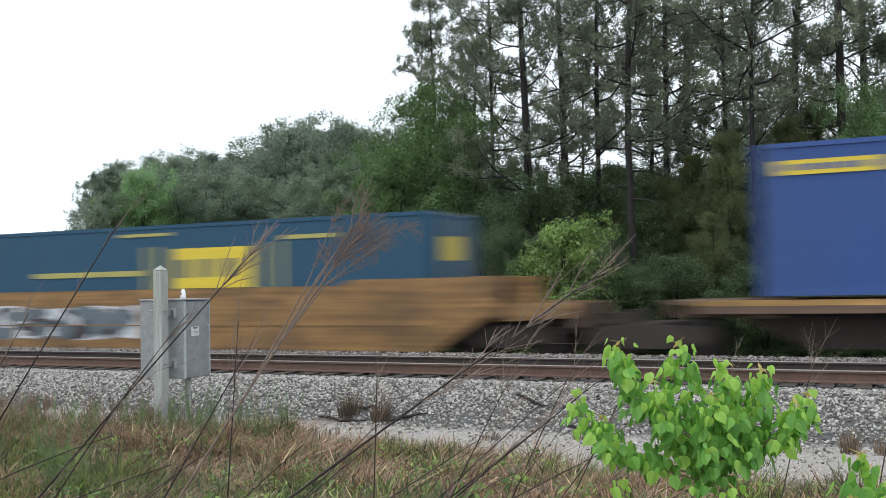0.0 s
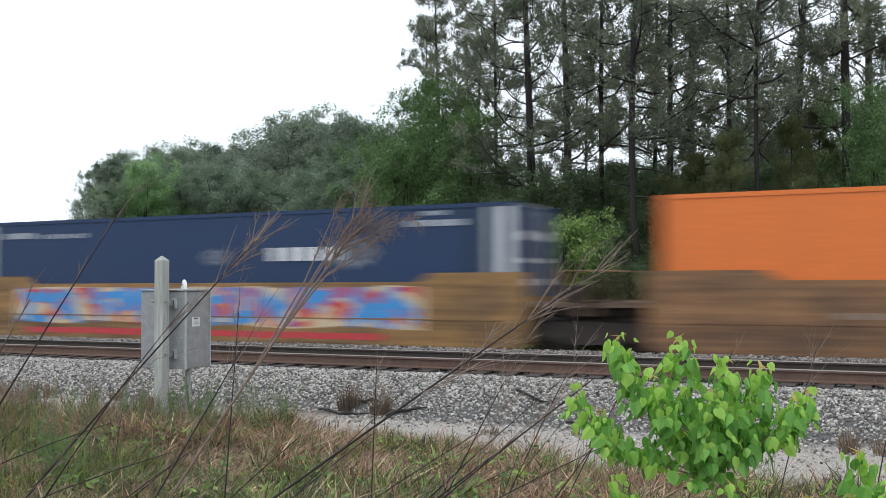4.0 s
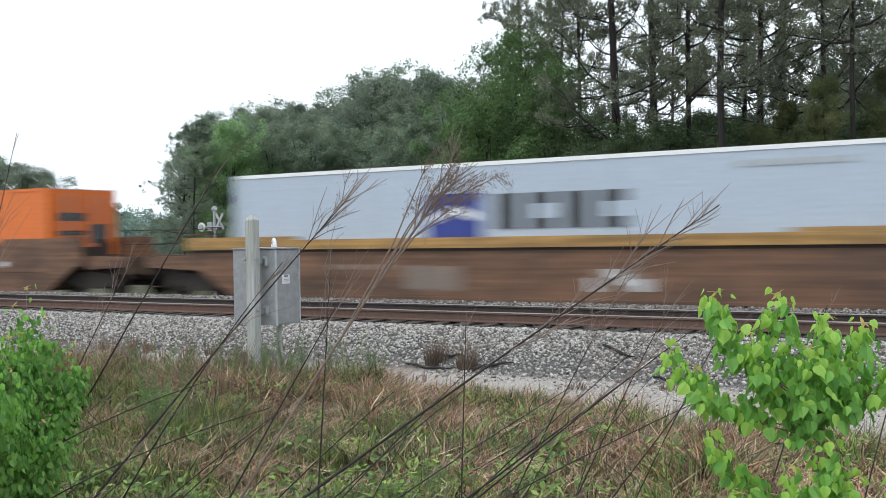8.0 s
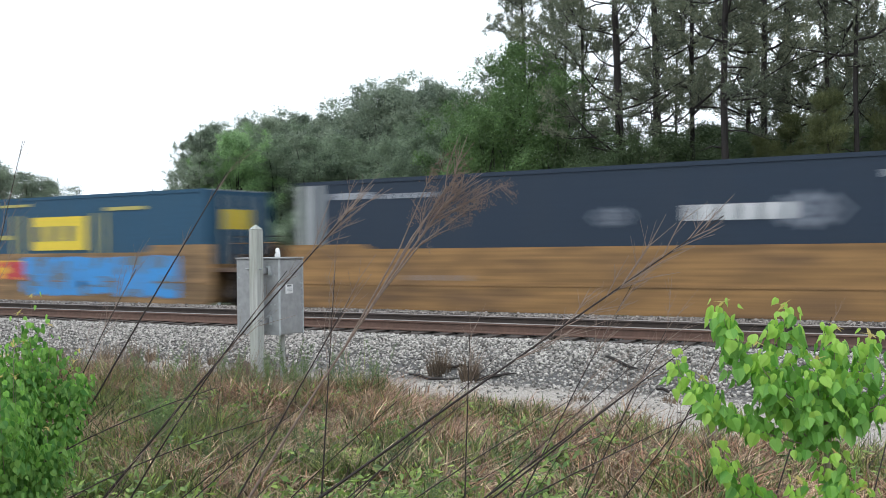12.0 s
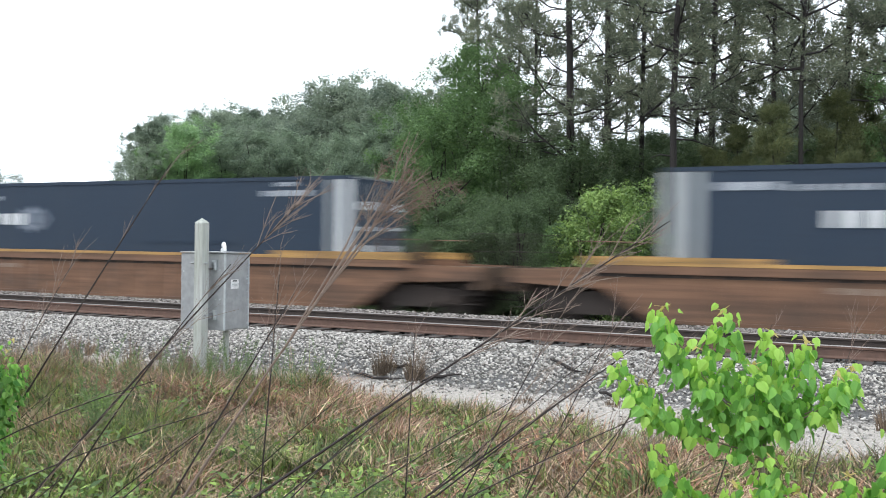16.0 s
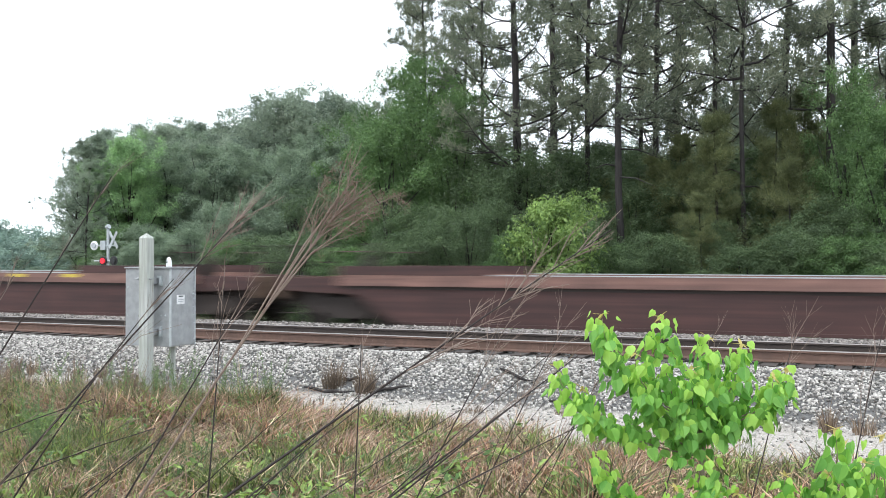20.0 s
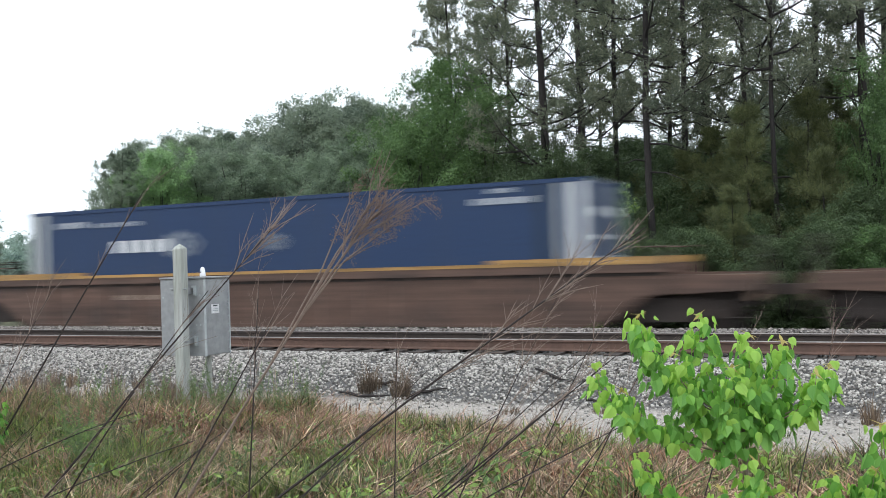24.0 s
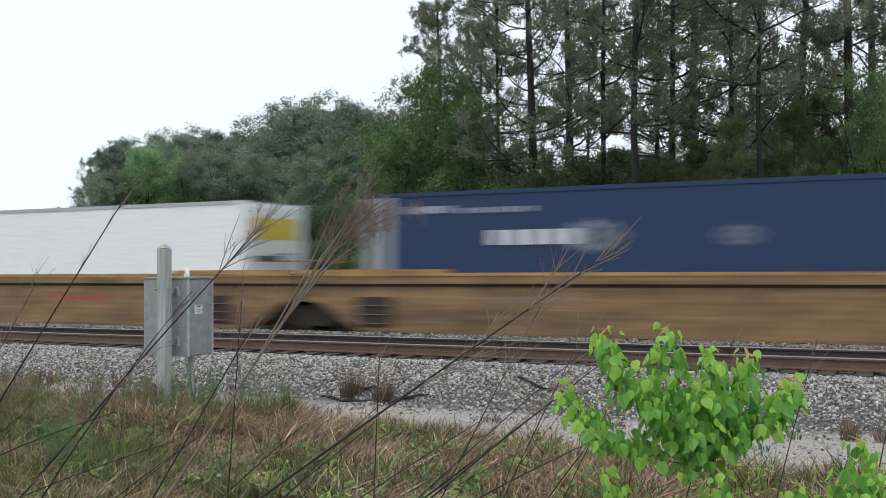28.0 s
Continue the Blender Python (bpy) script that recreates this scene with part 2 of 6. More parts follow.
# paled and greyed, haze over the far wood as part of the colour
M["leaf_dist"] = leafy("haze_pale_broad_leaves", (0.17, 0.235, 0.165), (0.27, 0.345, 0.24), 0.45, 6.0, low=(0.5, 0.54, 0.52), high=(1.32, 1.28, 1.2))
M["leaf_mid"] = leafy("mid_green_leaves", (0.085, 0.165, 0.06), (0.17, 0.275, 0.10), 0.42, 6.0, low=(0.5, 0.54, 0.52), high=(1.32, 1.28, 1.2))
M["leaf_lime"] = leafy("lime_green_leaves", (0.24, 0.40, 0.19), (0.36, 0.53, 0.25), 0.45, 6.0, low=(0.5, 0.54, 0.52), high=(1.32, 1.28, 1.2))
M["leaf_bright"] = leafy("bright_yellow_green_leaves", (0.15, 0.25, 0.07), (0.30, 0.42, 0.13), 0.42, 6.0, low=(0.5, 0.54, 0.52), high=(1.32, 1.28, 1.2))
# far-off haze mixed into these leaf colours
M["leaf_far"] = leafy("haze_tinted_far_leaves", (0.21, 0.31, 0.27), (0.31, 0.41, 0.35), 0.35, 5.0)
M["sapling"] = leafy("grown_heart_leaves", (0.18, 0.46, 0.065), (0.37, 0.67, 0.14), 0.5, 9.0, (0.75, 0.8, 0.75), (1.15, 1.1, 1.0))
M["leaf_fresh"] = leafy("pale_fresh_heart_leaves", (0.30, 0.59, 0.09), (0.53, 0.79, 0.17), 0.5, 9.0, (0.85, 0.85, 0.8), (1.1, 1.05, 1.0))
# old leaves' deep green, with shade inside the sapling put into it
M["leaf_old_shade"] = leafy("deep_green_shade_heart_leaves", (0.13, 0.34, 0.06), (0.27, 0.53, 0.11), 0.45, 9.0, (0.75, 0.8, 0.75), (1.15, 1.1, 1.05))
# shade in the shrub's depth is put into this darker green
M["shrub"] = leafy("shade_green_shrub_leaves", (0.08, 0.25, 0.045), (0.30, 0.53, 0.12), 0.45, 6.0, (0.6, 0.65, 0.6), (1.15, 1.1, 1.05))
M["bud"] = leafy("reddish_young_leaves", (0.50, 0.42, 0.12), (0.70, 0.58, 0.24), 0.45)
M["grass"] = leafy("green_grass_blades", (0.022, 0.05, 0.012), (0.34, 0.42, 0.12), 0.2, 5.0, (0.18, 0.23, 0.18), (1.25, 1.22, 1.1))
M["herb"] = leafy("fresh_green_herb_leaves", (0.05, 0.13, 0.025), (0.34, 0.48, 0.12), 0.3, 5.0, (0.3, 0.35, 0.3), (1.2, 1.15, 1.05))
M["russet"] = leafy("reddish_brown_dead_grass", (0.07, 0.034, 0.022), (0.50, 0.28, 0.17), 0.15, 6.0, (0.26, 0.23, 0.21), (1.35, 1.25, 1.2))
M["straw"] = leafy("dead_straw_grass", (0.13, 0.085, 0.05), (0.84, 0.68, 0.46), 0.15, 5.0, (0.35, 0.3, 0.28), (1.25, 1.2, 1.15))
M["drygrey"] = leafy("withered_grey_brown_grass", (0.075, 0.052, 0.038), (0.26, 0.19, 0.135), 0.2)
M["feather"] = leafy("feathery_grey_green_leaves", (0.07, 0.12, 0.045), (0.22, 0.31, 0.13), 0.3)
M["signwhite"] = paint("white_sign_paint", (0.75, 0.75, 0.75), (0.5, 0.5, 0.5), 0.2, 0.4)
M["black"] = paint("black_signal_paint", (0.02, 0.02, 0.02), (0.05, 0.05, 0.05), 0.2, 0.5)
m_, t_, b_ = nodes_of("lit_red_lamp")
b_.inputs["Base Color"].default_value = (0.5, 0.01, 0.02, 1)
b_.inputs["Emission Color"].default_value = (1.0, 0.03, 0.05, 1)
b_.inputs["Emission Strength"].default_value = 0.6
M["redlamp"] = m_


def ground_material():
    m, t, b = nodes_of("soil_grass_and_gravel")
    g = t.nodes.new("ShaderNodeNewGeometry")
    sep = t.nodes.new("ShaderNodeSeparateXYZ")
    t.links.new(g.outputs["Position"], sep.inputs[0])
    edge = noise_node(t, 0.55, 5)
    add = t.nodes.new("ShaderNodeMath")
    add.operation = 'MULTIPLY_ADD'
    add.inputs[1].default_value = 3.4
    t.links.new(edge, add.inputs[0])
    t.links.new(sep.outputs[1], add.inputs[2])

    def step(at, width):
        r = t.nodes.new("ShaderNodeMapRange")
        r.inputs[1].default_value, r.inputs[2].default_value = at, at + width
        t.links.new(add.outputs[0], r.inputs[0])
        return r.outputs[0]
    fine = noise_node(t, 35, 6)
    soil = ramp_mix(t, noise_node(t, 3, 6), (0.04, 0.028, 0.02), (0.11, 0.076, 0.05))
    gravel = ramp_mix(t, fine, (0.20, 0.182, 0.16), (0.47, 0.43, 0.385), 0.34, 0.66)
    floor_ = ramp_mix(t, noise_node(t, 2, 6), (0.03, 0.04, 0.015), (0.09, 0.085, 0.04))
    # dark bed: shade in the gaps between ballast stones, put into the colour
    under = ramp_mix(t, fine, (0.04, 0.04, 0.04), (0.15, 0.145, 0.14), 0.3, 0.7)
    c = blend(t, 'MIX', step(11.6, 0.9), soil, gravel)
    bed = t.nodes.new("ShaderNodeMapRange")
    bed.inputs[1].default_value, bed.inputs[2].default_value = 13.3, 13.7
    t.links.new(sep.outputs[1], bed.inputs[0])
    c = blend(t, 'MIX', bed.outputs[0], c, under)
    c = blend(t, 'MIX', step(25.8, 0.8), c, floor_)
    t.links.new(c, b.inputs["Base Color"])
    b.inputs["Roughness"].default_value = 0.95
    bumped(t, b, fine, 0.5, 0.03)
    return m


M["ground"] = ground_material()


# ---- mesh tools ----
class Build:
    """Gathers vertices and faces for one mesh."""

    def __init__(self):
        self.v, self.f = [], []

    def poly(self, pts):
        n = len(self.v)
        self.v += [tuple(p) for p in pts]
        self.f.append(tuple(range(n, n + len(pts))))
        return self

    def box(self, x0, x1, y0, y1, z0, z1):
        n = len(self.v)
        self.v += [(x, y, z) for z in (z0, z1) for x, y in ((x0, y0), (x1, y0), (x1, y1), (x0, y1))]
        self.f += [tuple(n + i for i in q) for q in ((3, 2, 1, 0), (4, 5, 6, 7), (0, 1, 5, 4), (1, 2, 6, 5), (2, 3, 7, 6), (3, 0, 4, 7))]
        return self

    def slab(self, outline, a, b, axis=1):
        """An outline of two coordinates, carried from a to b along the third axis (axis 1: outline is x, z; axis 0: y, z; axis 2: x, y)."""
        def at(p, k):
            return {0: (k, p[0], p[1]), 1: (p[0], k, p[1]), 2: (p[0], p[1], k)}[axis]
        n, c = len(self.v), len(outline)
        self.v += [at(p, a) for p in outline] + [at(p, b) for p in outline]
        self.f += [tuple(range(n, n + c)), tuple(range(n + 2 * c - 1, n + c - 1, -1))]
        self.f += [(n + i, n + (i + 1) % c, n + c + (i + 1) % c, n + c + i) for i in range(c)]
        return self

    def tube(self, pts, radii, sides=8, caps=True):
        n = len(self.v)
        pts = [Vector(p) for p in pts]
        for i, p in enumerate(pts):
            d = (pts[min(i + 1, len(pts) - 1)] - pts[max(i - 1, 0)]).normalized()
            u = d.orthogonal().normalized() if abs(d.z) > 0.9 else d.cross(Vector((0, 0, 1))).normalized()
            w = d.cross(u)
            for k in range(sides):
                a = 2 * math.pi * k / sides
                self.v.append(tuple(p + (u * math.cos(a) + w * math.sin(a)) * radii[i]))
        for i in range(len(pts) - 1):
            for k in range(sides):
                k2 = (k + 1) % sides
                self.f.append((n + i * sides + k, n + i * sides + k2, n + (i + 1) * sides + k2, n + (i + 1) * sides + k))
        if caps:
            self.f += [tuple(n + k for k in reversed(range(sides))), tuple(n + (len(pts) - 1) * sides + k for k in range(sides))]
        return self

    def rod(self, a, b, r, sides=8):
        return self.tube([a, b], [r, r], sides)

    def mesh(self, name, material):
        me = bpy.data.meshes.new(name)
        me.from_pydata(self.v, [], self.f)
        bm = bmesh.new()
        bm.from_mesh(me)
        bmesh.ops.recalc_face_normals(bm, faces=bm.faces)
        bm.to_mesh(me)
        bm.free()
        me.materials.append(material)
        return me


def raw_mesh(name, verts, faces, material, smooth=False):
    """A mesh from arrays of corners and of equal-sided faces."""
    me = bpy.data.meshes.new(name)
    n, k = faces.shape
    me.vertices.add(len(verts))
    me.vertices.foreach_set("co", np.asarray(verts, np.float32).ravel())
    me.loops.add(n * k)
    me.loops.foreach_set("vertex_index", np.asarray(faces, np.int32).ravel())
    me.polygons.add(n)
    me.polygons.foreach_set("loop_start", np.arange(0, n * k, k, dtype=np.int32))
    me.update(calc_edges=True)
    me.materials.append(material)
    if smooth:
        me.shade_smooth()
    return me


def part(name, build, material, parent, label="", m=None):
    ob = new(name, build if isinstance(build, bpy.types.Mesh) else build.mesh(name, material))
    ob.parent = parent
    if m is not None:
        ob.matrix_basis = m
    return tagged(ob, label)


def bevelled(ob, width, segments=2):
    b = ob.modifiers.new("edges", 'BEVEL')
    b.width, b.segments, b.limit_method = width, segments, 'ANGLE'
    return ob


# ---- ground, ballast and tracks ----
NEAR, FAR = 16.39, 20.61          # centre lines of the two tracks
R1, R2 = 0.0, -0.25               # tops of their rails


def height(x, y):
    knots = [(-60, -0.15), (2, -0.2), (7, -0.45), (11.2, -0.74), (13.6, -0.78), (14.8, -0.24), (17.2, -0.22), (17.55, -0.05), (18.9, -0.07), (19.25, -0.42), (22.4, -0.46), (23.8, -1.0), (60, -0.9), (5000, -0.9)]
    z = float(np.interp(y, [k[0] for k in knots], [k[1] for k in knots]))
    if y < 13.6:
        z += 0.10 * noise.noise((x * 0.35, y * 0.35, 3.1)) + 0.04 * noise.noise((x * 1.4, y * 1.4, 7.7))
    return z


def ground_sheet():
    xs = [-3000, -1000, -300, -120] + [-60 + 0.8 * i for i in range(126)] + [60, 120, 300, 1000, 3000]
    ys = [-1500, -300, -60, -15] + [-4 + 0.4 * i for i in range(75)] + [30, 36, 45, 60, 100, 300, 1000, 3000]
    v = [(x, y, height(x, y)) for y in ys for x in xs]
    n = len(xs)
    f = [(j * n + i, j * n + i + 1, (j + 1) * n + i + 1, (j + 1) * n + i) for j in range(len(ys) - 1) for i in range(n - 1)]
    me = bpy.data.meshes.new("ground")
    me.from_pydata(v, [], f)
    me.materials.append(M["ground"])
    me.shade_smooth()
    tagged(new("ground", me), "grassy verge, pale gravel strip and woodland soil", "ground", kind="structure")


ground_sheet()


def rocks(name, count, spot, size, material, label, category):
    """Loose stones of many sides, laid on the ground."""
    ico = np.array([(-1, -1, -1), (1, -1, -1), (1, 1, -1), (-1, 1, -1), (-1, -1, 1), (1, -1, 1), (1, 1, 1), (-1, 1, 1)]) * 0.62
    fac = np.array([(0, 2, 1), (0, 3, 2), (4, 5, 6), (4, 6, 7), (0, 1, 5), (0, 5, 4), (1, 2, 6), (1, 6, 5), (2, 3, 7), (2, 7, 6), (3, 0, 4), (3, 4, 7)])
    rng = np.random.default_rng(len(name) * 7 + count)
    vs, fs = [], []
    for i in range(count):
        x, y = spot(rng)
        s = size * rng.uniform(0.6, 1.35)
        p = ico * rng.uniform(0.55, 1.25, (8, 1)) * s * np.array([rng.uniform(0.8, 1.3), rng.uniform(0.8, 1.3), rng.uniform(0.55, 0.9)])
        a, e = rng.uniform(0, 6.283), rng.uniform(0, 1.2)
        c, sn = math.cos(e), math.sin(e)
        p = np.stack([p[:, 0], p[:, 1] * c - p[:, 2] * sn, p[:, 1] * sn + p[:, 2] * c], 1)
        c, sn = math.cos(a), math.sin(a)
        p = np.stack([p[:, 0] * c - p[:, 1] * sn + x, p[:, 0] * sn + p[:, 1] * c + y, p[:, 2] + height(x, y) + s * 0.25], 1)
        vs.append(p)
        fs.append(fac + 8 * i)
    me = raw_mesh(name, np.concatenate(vs), np.concatenate(fs), material)
    return tagged(new(name, me), label, category, kind="stuff")


rocks("ballast", 44000, lambda r: (r.uniform(-24, 3), 15.15 - abs(r.normal(0, 0.85))), 0.026, M["ballast"], "light grey crushed granite ballast beside the rails", "ballast")
rocks("ballast_in_near_track", 9000, lambda r: (r.uniform(-30, 6), r.uniform(15.5, 17.9)), 0.03, M["ballast_dark"], "dark stained stone between the ties of the near track", "ballast")
rocks("ballast_between_tracks", 14000, lambda r: (r.uniform(-36, 6), r.uniform(17.4, 19.3)), 0.028, M["ballast_dusty"], "grey crushed stone between the two tracks", "ballast")
rocks("scattered_gravel", 5200, lambda r: (r.uniform(-18, 5), r.uniform(9.0, 14.0)), 0.018, M["ballast"], "small loose stones on the gravel strip", "gravel")


def rail_outline(y, z):
    half = [(0.076, -0.185), (0.076, -0.172), (0.012, -0.150), (0.010, -0.045), (0.037, -0.036), (0.037, -0.006), (0.028, 0.0)]
    return [(y + a, z + b) for a, b in half] + [(y - a, z + b) for a, b in reversed(half)]


def track(name, y, z, label):
    root = tagged(new(name), label, "railway track", kind="structure")
    for side in (-0.755, 0.755):
        part("rail", Build().slab(rail_outline(y + side, z), -400, 400, 0), M["rail" if side < 0 and z > -0.1 else "raildark"], root, ("rusty" if side < 0 and z > -0.1 else "blackish-brown") + " steel rail with a polished head")
        part("rail_head", Build().slab([(y + side - 0.039, z - 0.007), (y + side + 0.039, z - 0.007), (y + side + 0.034, z + 0.003), (y + side - 0.034, z + 0.003)], -400, 400, 0), M["railtop"], root, "shiny worn running surface")
    tie = Build().box(-0.115, 0.115, -1.3, 1.3, -0.17, 0.0).mesh("tie", M["tie"])
    plate = Build().box(-0.1, 0.1, -0.09, 0.09, 0, 0.012).mesh("tie_plate", M["rail"])
    rng = random.Random(5)
    for i in range(130):
        x = -50 + i * 0.5 + rng.uniform(-0.03, 0.03)
        ob = part("tie", tie, None, root, m=pose(x, y + rng.uniform(-0.05, 0.05), z - 0.197, 0, 0, rng.uniform(-1.5, 1.5)))
        for s in (-0.755, 0.755):
            part("tie_plate", plate, None, ob, m=pose(0, s, 0.0))
    return root


track("near_track", NEAR, R1, "empty near track of rusty rails on timber ties")
track("far_track", FAR, R2, "far track of steel rails that carries the train")

# ---- the train: flat articulated spine cars and well cars, each with its container ----
SPEED = 24.7
MOVERS = []                        # thing, place of its front at the clip's start


def stroke_letters(x0, x1, z0, z1, y, rng, step=0.62, thick=0.13):
    """Sprayed letters with no meaning: thick strokes side by side."""
    b = Build()
    x = x0
    while x < x1 - 0.2:
        w = step * rng.uniform(0.75, 1.2)
        for k in range(rng.choice((2, 3, 3, 4))):
            ax, az = x + rng.uniform(0, w), rng.uniform(z0, z1)
            ang = rng.choice((0, 0, 90, 90, 60, 120, 35, 145)) + rng.uniform(-12, 12)
            ln, tk = rng.uniform(0.35, 0.9) * (z1 - z0) * 0.5, thick * rng.uniform(0.6, 1.3)
            c, s = math.cos(radians(ang)), math.sin(radians(ang))
            pts = [(ax + c * u - s * v, y, min(z1, max(z0, az + s * u + c * v))) for u, v in ((-ln, -tk), (ln, -tk), (ln * 1.1, 0), (ln, tk), (-ln, tk), (-ln * 1.1, 0))]
            b.poly([(min(x1, max(x0, p[0])), y - 0.0004 * (len(b.f) % 6), p[2]) for p in pts])
        x += w
    return b


def spray(parent, rng, x0, x1, z0, z1, back, letters, y=-1.4245):
    """A painted piece on a car's side: a ragged ground colour and letters over it."""
    if back:
        top = [(x0 + (x1 - x0) * i / 14, z1 - rng.uniform(0, 0.12) * (z1 - z0)) for i in range(15)]
        low = [(x0 + (x1 - x0) * i / 14, z0 + rng.uniform(0, 0.15) * (z1 - z0)) for i in range(15)]
        part("graffiti", Build().slab(low + top[::-1], y, y + 0.004), M[back], parent, "sprayed ground colour")
    for i, key in enumerate(letters):
        tagged(part("graffiti", stroke_letters(x0 + 0.1, x1 - 0.1, z0 + 0.05, z1 - 0.05, y - 0.004 - 0.004 * i, rng), M[key], parent, "sprayed strokes"), kind="stuff")


def bars(x0, x1, z0, z1, y, count, rng, fill=0.75):
    b = Build()
    w = (x1 - x0) / count
    for i in range(count):
        b.slab([(x0 + w * i, z0), (x0 + w * (i + fill * rng.uniform(0.8, 1.1)), z0), (x0 + w * (i + fill), z1), (x0 + w * i, z1)], y, y + 0.004)
    return b


def truck_meshes():
    frame_ = Build()
    for s in (-1, 1):
        y0 = s * 0.98
        out = [(-1.2, 0.28), (-1.05, 0.44), (-0.35, 0.50), (0.35, 0.50), (1.05, 0.44), (1.2, 0.28), (1.2, 0.14), (1.0, 0.10), (0.8, 0.22), (0.45, 0.02), (-0.45, 0.02), (-0.8, 0.22), (-1.0, 0.10), (-1.2, 0.14)]
        frame_.slab(out, y0 - 0.09, y0 + 0.09)
        for x in (-0.28, -0.09, 0.1, 0.29):
            frame_.rod((x, y0 - s * 0.0, 0.08), (x, y0, 0.36), 0.075, 8)
        for x in (-0.89, 0.89):
            frame_.rod((x, y0 - 0.16, 0.17), (x, y0 + 0.16, 0.17), 0.11, 10)
    frame_.box(-0.22, 0.22, -0.95, 0.95, 0.30, 0.52)
    wheel = Build()
    n = 24
    prof = [(0.09, 0.08), (0.10, 0.03), (0.33, 0.0), (0.37, 0.055), (0.42, 0.055), (0.42, -0.045), (0.45, -0.055), (0.45, -0.085), (0.36, -0.085), (0.33, -0.03), (0.09, -0.06)]
    for k in range(n):
        a = 2 * math.pi * k / n
        wheel.v += [(r * math.cos(a), w, r * math.sin(a)) for r, w in prof]
    c = len(prof)
    for k in range(n):
        for i in range(c):
            wheel.f.append((k * c + i, k * c + (i + 1) % c, ((k + 1) % n) * c + (i + 1) % c, ((k + 1) % n) * c + i))
    axle = Build().rod((0, -0.98, 0), (0, 0.98, 0), 0.075, 10)
    return frame_.mesh("truck", M["steel"]), wheel.mesh("wheel", M["wheel"]), axle.mesh("axle", M["wheel"])


TRUCK = truck_meshes()


def truck(parent, x):
    f = part("truck", TRUCK[0], None, parent, "grimy cast side frames with springs", pose(x, 0, 0.0))
    for ax in (-0.89, 0.89):
        part("axle", TRUCK[2], None, f, m=pose(ax, 0, 0.17))
        for s in (-1, 1):
            part("wheel", TRUCK[1], None, f, m=pose(ax, s * 0.755, 0.17, 0, 0, 0 if s < 0 else 180))


SHAPES = {}


def shape(key, make, material):
    if (key, material) not in SHAPES:
        SHAPES[key, material] = make().mesh(key[0], M[material])
    return SHAPES[key, material]


def side_plate(top, end, lead, last):
    def make(s):
        b = Build()
        out = [(-0.15, -0.04), (16.3, -0.04)] + ([(16.75, 0.25), (17.45, 0.66), (17.75, 0.70), (17.75, end)] if last else [(16.45, 0.12), (16.45, end)])
        out += [(14.2, end), (13.9, top), (2.25, top), (1.95, end)] + ([(-1.6, end), (-1.6, 0.70), (-1.3, 0.66), (-0.6, 0.25)] if lead else [(-0.3, end), (-0.3, 0.12)])
        b.slab(out, s * 1.42, s * 1.37)
        b.box(-0.2, 16.35, min(s * 1.42, s * 1.435), max(s * 1.42, s * 1.435), 0.50, 0.53)
        b.box(0.0, 16.15, min(s * 1.20, s * 1.43), max(s * 1.20, s * 1.43), -0.07, -0.02)
        return b
    return make


def web_plate(top):
    def make(s):
        b = Build()
        low = top - 0.24
        out = [(-0.15, -0.04), (16.3, -0.04), (16.75, 0.2), (17.3, 0.55), (17.75, 0.62), (17.75, low), (-1.6, low), (-1.6, 0.62), (-1.15, 0.55), (-0.6, 0.2)]
        b.slab(out, s * 1.37, s * 1.34)
        b.box(0.0, 16.15, min(s * 1.20, s * 1.42), max(s * 1.20, s * 1.42), -0.07, 0.0)
        return b
    return make


def ladder(k):
    b = Build()
    for y in (-1.27, -0.85):
        b.rod((0, y, 0.2), (0, y, 1.75), 0.025, 6)
    for z in (0.35, 0.65, 0.95, 1.25, 1.55, 1.72):
        b.rod((0, -1.27, z), (0, -0.85, z), 0.018, 6)
    return b.rod((k * -0.4, -0.4, 1.2), (k * -0.36, -0.4, 1.2), 0.28, 12).rod((k * -0.3, -0.4, 0.9), (k * -0.3, -0.4, 1.2), 0.04, 6)


